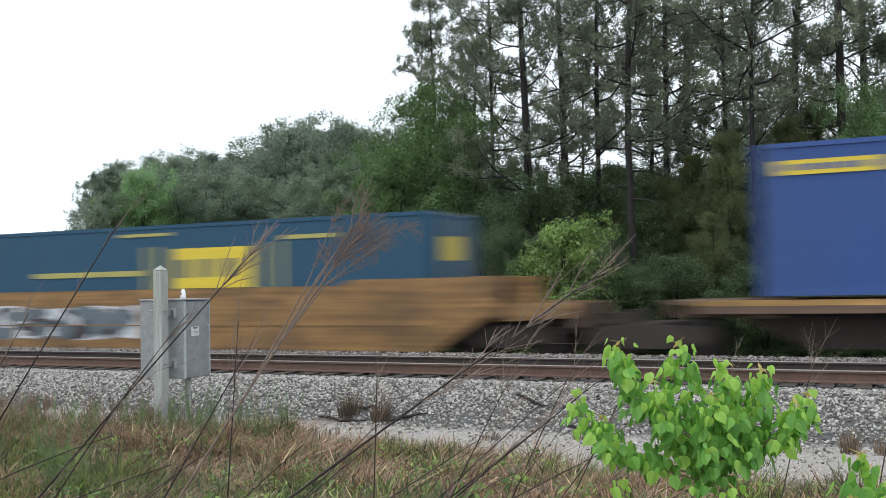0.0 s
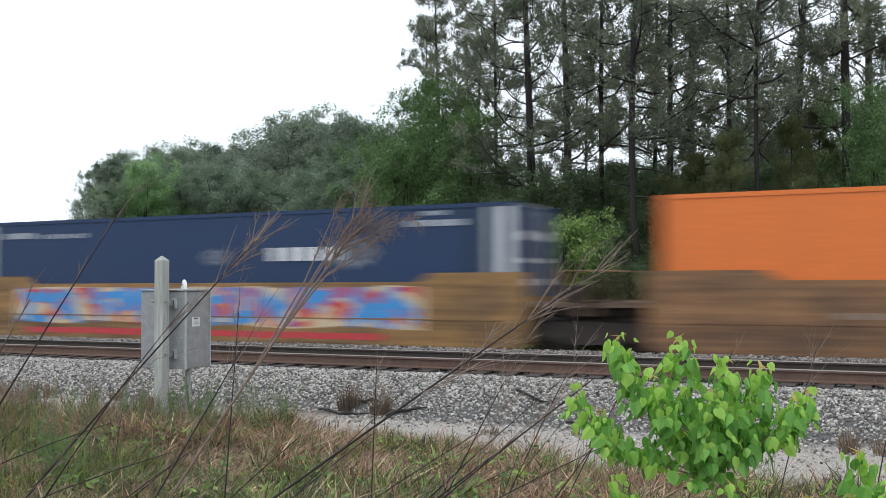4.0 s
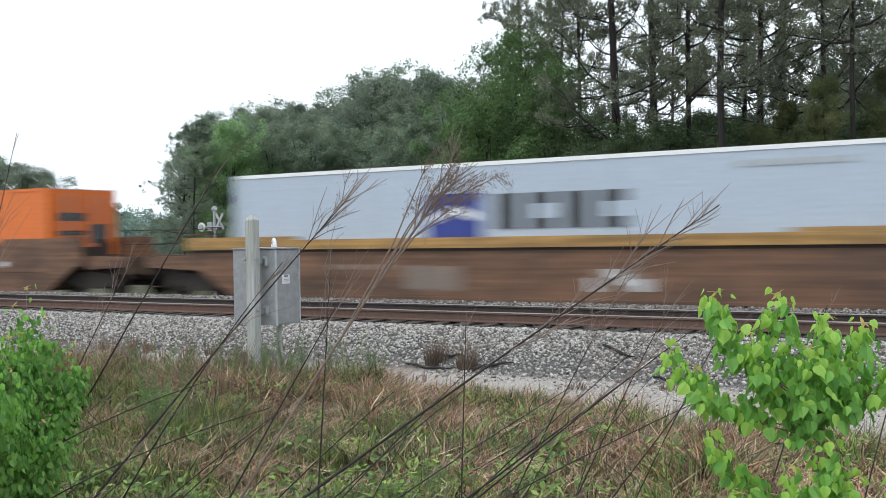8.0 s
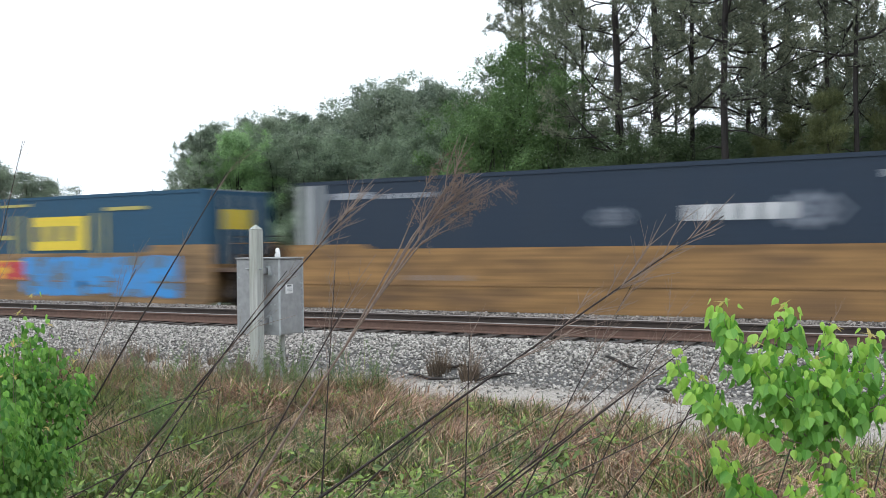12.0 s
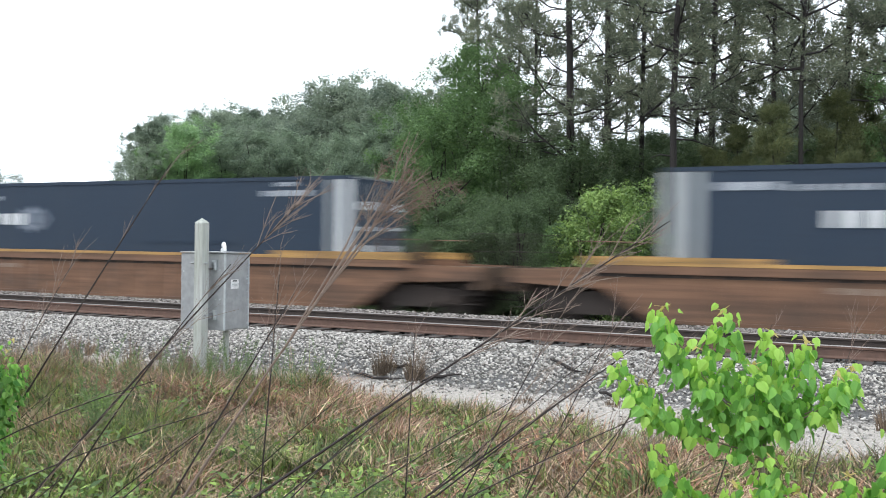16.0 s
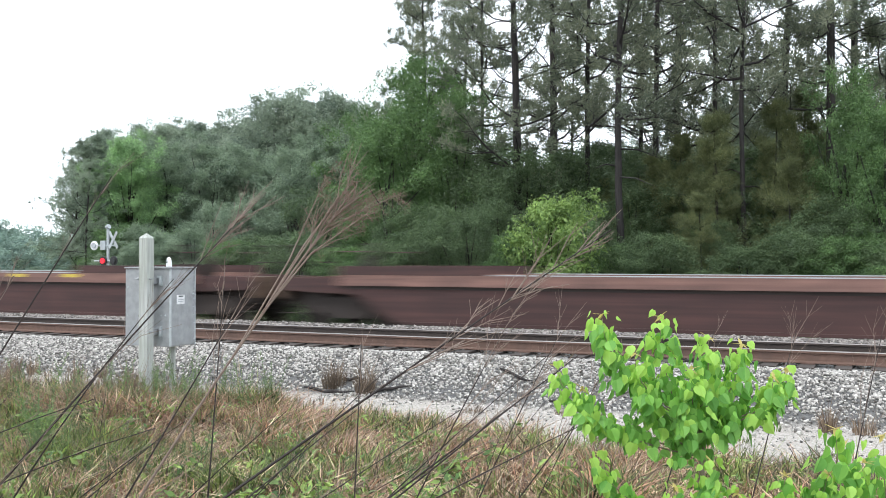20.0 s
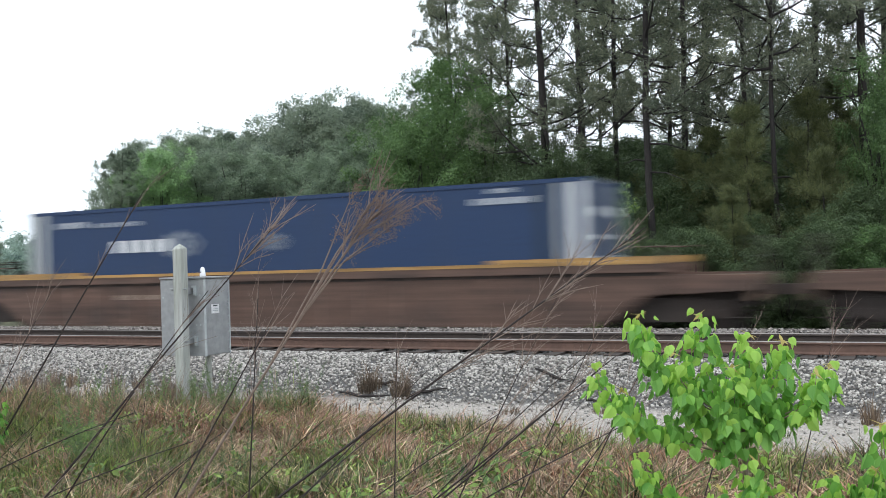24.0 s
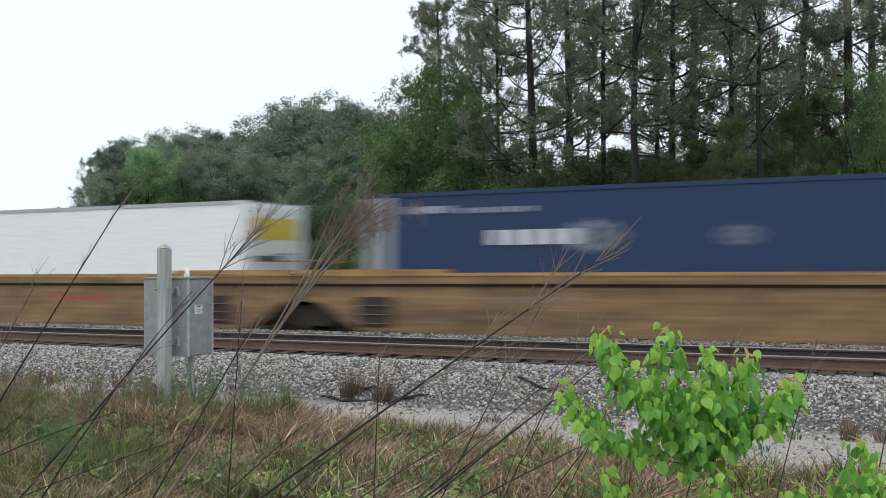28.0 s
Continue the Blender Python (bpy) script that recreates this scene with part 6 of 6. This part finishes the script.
for i in range(64):
    x = -15.5 + 16.0 * rng.random()
    y = grass_edge(x) + rng.uniform(-1.6, 0.55)
    key, label = rng.choice((("drygrey", "withered grey-brown"), ("russet", "reddish-brown"), ("grass", "rank green"), ("straw", "straw-pale")))
    tuft(x, y, rng.randrange(50, 120), rng.uniform(0.25, 0.62) * (1.25 if x < -7 else 0.8), M[key], label + " grass tuft at the edge of the verge", rng.uniform(0.1, 0.3), 100 + i)


def fallen_branch(x, y, length, turn, seed):
    rng = random.Random(seed)
    c, s = math.cos(radians(turn)), math.sin(radians(turn))
    pts = []
    for i in range(6):
        k = (i / 5 - 0.5) * length
        px, py = x + c * k, y + s * k + rng.uniform(-0.03, 0.03)
        pts.append((px, py, height(px, py) + 0.03 + rng.uniform(0, 0.025)))
    ob = new("fallen_branch", Build().tube(pts, [0.016, 0.024, 0.022, 0.026, 0.018, 0.007], 7).mesh("fallen_branch", M["bark"]))
    tagged(ob, "dark fallen branch lying on the gravel", "branch", "fallen branches")


for a in ((-8.15, 13.58, 1.0, -8, 1), (-7.15, 13.72, 0.75, 22, 2), (-5.2, 14.3, 0.7, -28, 3), (-7.9, 13.95, 0.4, 2, 4), (-4.2, 13.6, 0.45, 10, 5)):
    fallen_branch(*a)

SIDE, AHEAD = Vector((0.9056, 0.4242, 0)), Vector((-0.4242, 0.9056, 0))


def stand(lat, fwd, z=None):
    p = SIDE * lat + AHEAD * fwd
    p.z = height(p.x, p.y) if z is None else z
    return p


def dry_weed(lat0, fwd, lat1, z1, bow, twigs, fluff, r, seed):
    """A bare dark weed stalk that leans and ends in a fan of twigs."""
    rng = random.Random(seed)
    root = tagged(new("dry_weed"), "tall dead weed, thin dark leaning stalk" + (" and brown seed head" if fluff else ""), "weed", "dead weeds on the verge")
    a, b = stand(lat0, fwd), stand(lat1, fwd + rng.uniform(-0.3, 0.3), z1)
    mid = a.lerp(b, 0.5) + SIDE * (-bow) + Vector((0, 0, bow * 0.7))
    curve = lambda t: a * (1 - t) ** 2 + mid * (2 * t * (1 - t)) + b * t ** 2
    n = 12
    part("stalk", Build().tube([tuple(curve(i / n)) for i in range(n + 1)], [r * (1 - 0.7 * i / n) for i in range(n + 1)], 6), M["darkstalk" if fluff < 3 else "stalk"], root)
    tw, seeds = Build(), Build()
    if fluff > 2:
        for i in range(6):
            p, e = curve(0.64 + 0.035 * i), b + SIDE * (-0.12 + 0.052 * i) + Vector((0, 0, rng.uniform(-0.12, 0.06) - 0.02 * i))
            q = p.lerp(e, 0.5) + SIDE * 0.02 * (2 - i) + Vector((0, 0, 0.03))
            part("side_stem", Build().tube([tuple(p), tuple(q), tuple(e)], [r * 0.5, r * 0.4, r * 0.2], 5, False), M["stalk"], root)
            for j in range(22):
                c = q.lerp(e, rng.uniform(0.3, 1.05))
                k = c + SIDE * rng.uniform(0.0, 0.065) + Vector((rng.gauss(0, 0.012), rng.gauss(0, 0.012), rng.gauss(0.005, 0.035)))
                tw.tube([tuple(c), tuple(k)], [r * 0.13, r * 0.07], 3, False)
                for s in range(16):
                    g = c.lerp(k, rng.uniform(0.4, 1.1)) + Vector((rng.gauss(0, 0.01), rng.gauss(0, 0.01), rng.gauss(0, 0.01)))
                    w = rng.uniform(0.0012, 0.0024)
                    seeds.poly([tuple(g + Vector((-w, 0, -w))), tuple(g + Vector((w, w, -w * 0.5))), tuple(g + Vector((0, 0, w * 1.6)))])
    for i in range(twigs):
        t = rng.uniform(0.84 if fluff else 0.62, 0.98)
        p = curve(t)
        d = (curve(min(1, t + 0.02)) - curve(t - 0.02)).normalized()
        fan = 0.35 if twigs > 11 else 0.0
        k = (d + SIDE * rng.uniform(-0.35 - fan * 0.4, 0.45 + fan) + Vector((0, 0, rng.uniform(-0.25 - fan * 0.3, 0.35 + fan))) + AHEAD * rng.uniform(-0.4, 0.4)).normalized()
        ln = rng.uniform(0.12, 0.36) * (1.35 - t) * 1.8
        q = p + k * ln * 0.6
        e = q + (k + SIDE * rng.uniform(0, 0.5) + Vector((0, 0, rng.uniform(-0.3, 0.3)))).normalized() * ln * 0.5
        tw.tube([tuple(p), tuple(q), tuple(e)], [r * 0.28, r * 0.2, r * 0.1], 4, False)
        for j in range(3):
            q2 = p.lerp(q, rng.uniform(0.5, 1.0))
            e2 = q2 + (k + SIDE * rng.uniform(-0.8, 0.8) + Vector((0, 0, rng.uniform(-0.3, 0.8)))).normalized() * ln * 0.4
            tw.tube([tuple(q2), tuple(e2)], [r * 0.14, r * 0.08], 3, False)
            for s in range(fluff):
                c = q2.lerp(e2, rng.uniform(0.3, 1.1)) + Vector((rng.gauss(0, 0.012), rng.gauss(0, 0.012), rng.gauss(0, 0.012)))
                w = rng.uniform(0.0015, 0.003)
                seeds.poly([tuple(c + Vector((-w, 0, -w))), tuple(c + Vector((w, w, -w * 0.5))), tuple(c + Vector((0, 0, w * 1.6)))])
    if twigs:
        tagged(part("twig_fan", tw, M["stalk"], root), "fan of fine dry twigs", kind="stuff")
    if fluff:
        tagged(part("seed_head", seeds, M["seeds"], root), "brown dry seed head", kind="stuff")


WEEDS = ((-1.58, 4.0, -0.28, 1.67, 0.06, 16, 6, 0.0085, 1), (-2.30, 4.0, -0.80, 1.59, 0.03, 16, 1, 0.0080, 2), (-2.45, 4.0, -1.25, 1.71, 0.02, 4, 0, 0.0062, 3), (-1.55, 3.6, -0.72, 1.20, 0.0, 3, 0, 0.0065, 5),
         (-1.75, 4.0, 0.79, 1.51, 0.02, 22, 0, 0.0088, 6), (-1.10, 3.8, 0.50, 0.96, 0.0, 7, 0, 0.0070, 7), (-0.98, 3.8, 0.56, 1.02, 0.03, 5, 0, 0.0062, 8), (-0.30, 3.6, 0.56, 0.80, 0.0, 3, 0, 0.0055, 9),
         (-1.15, 3.6, 0.60, 0.77, 0.10, 3, 0, 0.0055, 10), (-0.35, 4.2, -0.29, 1.02, 0.0, 3, 0, 0.0055, 11), (-1.04, 4.4, -0.92, 1.30, 0.0, 8, 0, 0.0055, 12), (-2.6, 3.5, -0.94, 0.80, 0.25, 2, 0, 0.0055, 13),
         (-2.7, 3.6, -1.15, 0.90, 0.30, 2, 0, 0.0055, 14), (-0.35, 4.4, 0.42, 1.22, 0.03, 12, 0, 0.0052, 16), (-0.05, 4.4, 0.60, 1.05, 0.03, 14, 0, 0.005, 17),
         (-2.1, 4.2, -1.05, 1.30, 0.08, 6, 0, 0.0055, 18), (-2.7, 4.6, -2.0, 1.3, 0.05, 12, 0, 0.005, 19), (-2.9, 4.4, -2.55, 1.95, 0.03, 10, 0, 0.005, 20), (0.25, 4.6, 0.85, 0.98, 0.03, 14, 0, 0.0045, 21),
         (-1.9, 3.2, -0.95, 0.75, 0.06, 0, 0, 0.005, 22), (-1.45, 3.1, -0.25, 0.86, 0.06, 0, 0, 0.005, 23), (1.55, 5.0, 1.95, 1.0, 0.02, 7, 0, 0.005, 24), (1.35, 6.0, 1.75, 0.95, 0.0, 4, 0, 0.006, 25), (1.70, 4.2, 2.05, 1.08, 0.02, 6, 0, 0.005, 26))
for w in WEEDS:
    dry_weed(*w)
rng = random.Random(77)
for i in range(20):
    lat, fwd = rng.uniform(-3.2, 1.0), rng.uniform(4.6, 8.5)
    dry_weed(lat * fwd / 5, fwd, lat * fwd / 5 + rng.uniform(0.1, 0.8), height(0, fwd) + rng.uniform(0.45, 0.9), 0.02, rng.randrange(0, 6), 0, 0.0042, 100 + i)
for i in range(8):
    lat, fwd, far = rng.uniform(-2.6, -0.2), rng.uniform(3.2, 4.6), rng.uniform(0.8, 1.7)
    dry_weed(lat, fwd, lat + far, height(0, fwd) + far * rng.uniform(0.65, 1.1), 0.05, rng.randrange(0, 5), 0, 0.0048, 200 + i)


def heart_leaf(name, material, w, l, fold, droop):
    side = [(0.0, 0.0), (0.26, -0.06), (0.46, 0.12), (0.5, 0.36), (0.38, 0.62), (0.16, 0.84), (0.04, 0.98), (0.0, 1.12)]
    v, f = [], []
    for sx in (-1, 1):
        n = len(v)
        v += [(sx * a * w, b * l, -fold * a * w - droop * l * b * b) for a, b in side]
        f.append(tuple(range(n, n + len(side))) if sx > 0 else tuple(range(n + len(side) - 1, n - 1, -1)))
    me = bpy.data.meshes.new(name)
    me.from_pydata(v, [], f)
    me.materials.append(material)
    return me


LEAF_SIZES = ((0.068, 0.070, 0.35, 0.12), (0.062, 0.066, 0.6, 0.2), (0.056, 0.062, 0.45, 0.3), (0.046, 0.054, 0.8, 0.2))
# old leaves low on a shoot with shade in their green, grown ones, and pale fresh ones near its tip
LEAVES = [[heart_leaf("leaf", M[key], *size) for size in LEAF_SIZES] for key in ("leaf_old_shade", "sapling", "leaf_fresh")]
SHRUB_LEAVES = [[heart_leaf("leaf", M[key], *size) for size in LEAF_SIZES] for key in ("shrub", "sapling", "sapling")]
YOUNG_LEAF = heart_leaf("young_leaf", M["bud"], 0.018, 0.042, 0.5, 0.3)


def sapling(base, shoots, name, label, per, seed, scale=1.0, inner=0, zone=0.3, loose=1.0, fork=None, leaves=None):
    """A young heart-leaved tree: shoots (sideways, height, ahead) from one base, with hanging leaves."""
    rng, mass = random.Random(seed), Build()
    leaves = leaves or LEAVES
    root = tagged(new(name), label, "shrub")
    root.matrix_basis = Matrix.Translation(base)
    hub = Vector((0, 0, fork or min(z for _, z, _ in shoots) * 0.45))
    part("stem", Build().tube([(0, 0, -0.05), (0.01, 0.0, hub.z * 0.6), tuple(hub), tuple(hub + Vector((0.0, 0, 0.25)))], [0.014, 0.012, 0.010, 0.006], 8), M["stalk"], root)
    for lat, z, ahead in shoots:
        tip = SIDE * lat + AHEAD * ahead + Vector((0, 0, z))
        start = Vector((0.01, 0, min(hub.z, tip.z - 0.3) + rng.uniform(-0.05, 0.12 if fork else 0.25)))
        mid = Vector((tip.x, tip.y, start.z * 0.45 + tip.z * 0.55)) - Vector((0, 0, 0.05))
        curve = lambda t: start * (1 - t) ** 2 + mid * (2 * t * (1 - t)) + tip * t ** 2
        part("branch", Build().tube([tuple(curve(i / 6)) for i in range(7)], [0.0048 * (1 - 0.75 * i / 6) * scale for i in range(7)], 6), M["stalk"], root)
        low = next(k / 40 for k in range(41) if curve(k / 40).z > tip.z - zone or k == 40)
        def hang(t):
            p = curve(low + (1 - low) * t)
            a = rng.uniform(0, 360)
            out = Vector((math.cos(radians(a)), math.sin(radians(a)), 0))
            p2 = p + out * rng.uniform(0.015, 0.06) * scale * loose * (1.25 - 0.7 * t) * 1.4 + Vector((0, 0, rng.uniform(-0.02, 0.03)))
            return Matrix.Translation(p2) @ pose(0, 0, 0, 0, 0, a - 90) @ pose(0, 0, 0, -rng.uniform(45, 100), rng.uniform(-38, 38), 0) @ Matrix.Scale(scale * rng.uniform(0.75, 1.15) * (1.0 if t < 0.88 else 0.7), 4)
        for k in range(per):
            t = ((k + rng.random()) / per) ** 0.75
            age = t + rng.gauss(0, 0.2)
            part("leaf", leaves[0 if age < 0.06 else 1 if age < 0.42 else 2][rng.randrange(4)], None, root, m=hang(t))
        # inner leaves take the darkest set, its colour standing in for shade
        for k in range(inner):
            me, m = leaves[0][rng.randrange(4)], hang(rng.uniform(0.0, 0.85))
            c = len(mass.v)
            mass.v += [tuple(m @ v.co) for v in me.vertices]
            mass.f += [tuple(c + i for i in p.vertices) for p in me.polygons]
        for k in range(6):
            m = Matrix.Translation(tip) @ pose(0, 0, 0, 0, 0, k * 60 + rng.uniform(-30, 30)) @ pose(0, 0, 0, rng.uniform(-40, 60), 0, 0) @ Matrix.Scale(scale, 4)
            part("young_leaf", YOUNG_LEAF, None, root, "small reddish young leaf", m=m)
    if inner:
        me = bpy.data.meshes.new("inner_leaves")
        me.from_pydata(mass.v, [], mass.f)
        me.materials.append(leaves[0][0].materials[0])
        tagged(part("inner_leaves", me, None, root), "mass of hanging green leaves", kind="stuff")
    return root


TALLOW_BASE = stand(0.90, 3.2)
g0 = TALLOW_BASE.z
SHOOTS = ((-0.33, 1.20, 0.0), (-0.13, 1.19, 0.03), (0.01, 1.13, -0.05), (0.14, 1.10, 0.02), (-0.47, 1.02, 0.05), (-0.24, 1.08, -0.08), (0.29, 1.02, 0.02), (0.06, 1.05, 0.10), (-0.40, 0.96, -0.03),
          (-0.06, 1.03, -0.10), (0.22, 1.00, -0.06), (-0.18, 1.00, 0.05), (-0.34, 0.75, -0.05), (-0.12, 0.66, -0.14), (0.08, 0.64, -0.12), (0.26, 0.68, -0.05), (0.44, 0.66, 0.05), (-0.28, 0.58, -0.12), (0.0, 0.74, -0.1), (0.18, 0.60, -0.16), (0.36, 0.58, -0.1), (-0.02, 0.52, -0.2), (0.52, 0.72, -0.05))
shrub = sapling(TALLOW_BASE, [(a, z - g0, c) for a, z, c in SHOOTS], "leafy_sapling", "bright green heart-leaved sapling with reddish young tips", 42, 5, 0.64, 46, 0.26, 1.7, 0.76 - g0)
LEFT_BASE = Vector((-3.35, 2.35, height(-3.35, 2.35)))
rng = random.Random(12)
sapling(LEFT_BASE, [(k, 1.48 - 1.15 * max(0.0, k) - rng.uniform(0, 0.35), rng.uniform(-0.4, 0.4)) for k in [rng.uniform(-0.55, 0.24) for i in range(36)]], "leafy_shrub", "bushy bright green shrub with small leaves", 20, 6, 0.44, 360, 0.85, 3.4, None, SHRUB_LEAVES)
RIGHT_BASE = stand(1.62, 3.3)
sapling(RIGHT_BASE, [(rng.uniform(-0.35, 0.4), rng.uniform(0.7, 1.15), rng.uniform(-0.3, 0.3)) for i in range(7)], "leafy_sapling", "low bright green heart-leaved sapling in the grass", 14, 8, 0.8, 22, 0.3, 1.8)


def motions():
    """All that moves: the train runs steadily along the far track, and the sapling sways in the wind."""
    for thing, front, *z in MOVERS:
        up = z[0] if z else 0.0
        walk(thing, [(t, pose(front - SPEED * t, FAR, up)) for t in (0.0, 7.0, 14.0, 21.0, 28.0)])
    b = TALLOW_BASE
    sway = ((0, 0.0), (3, 0.2), (5.5, -0.3), (8, 0.6), (11, 0.9), (14.5, 0.6), (17, 0.4), (20, 0.0), (21.5, 0.2), (23.5, 0.1), (25, -0.9), (25.6, -2.0), (26.4, -1.1), (27.3, -1.6), (28, -2.0))
    walk(shrub, [(t, Matrix.Translation(b) @ Matrix.Rotation(radians(a), 4, AHEAD)) for t, a in sway])


motions()
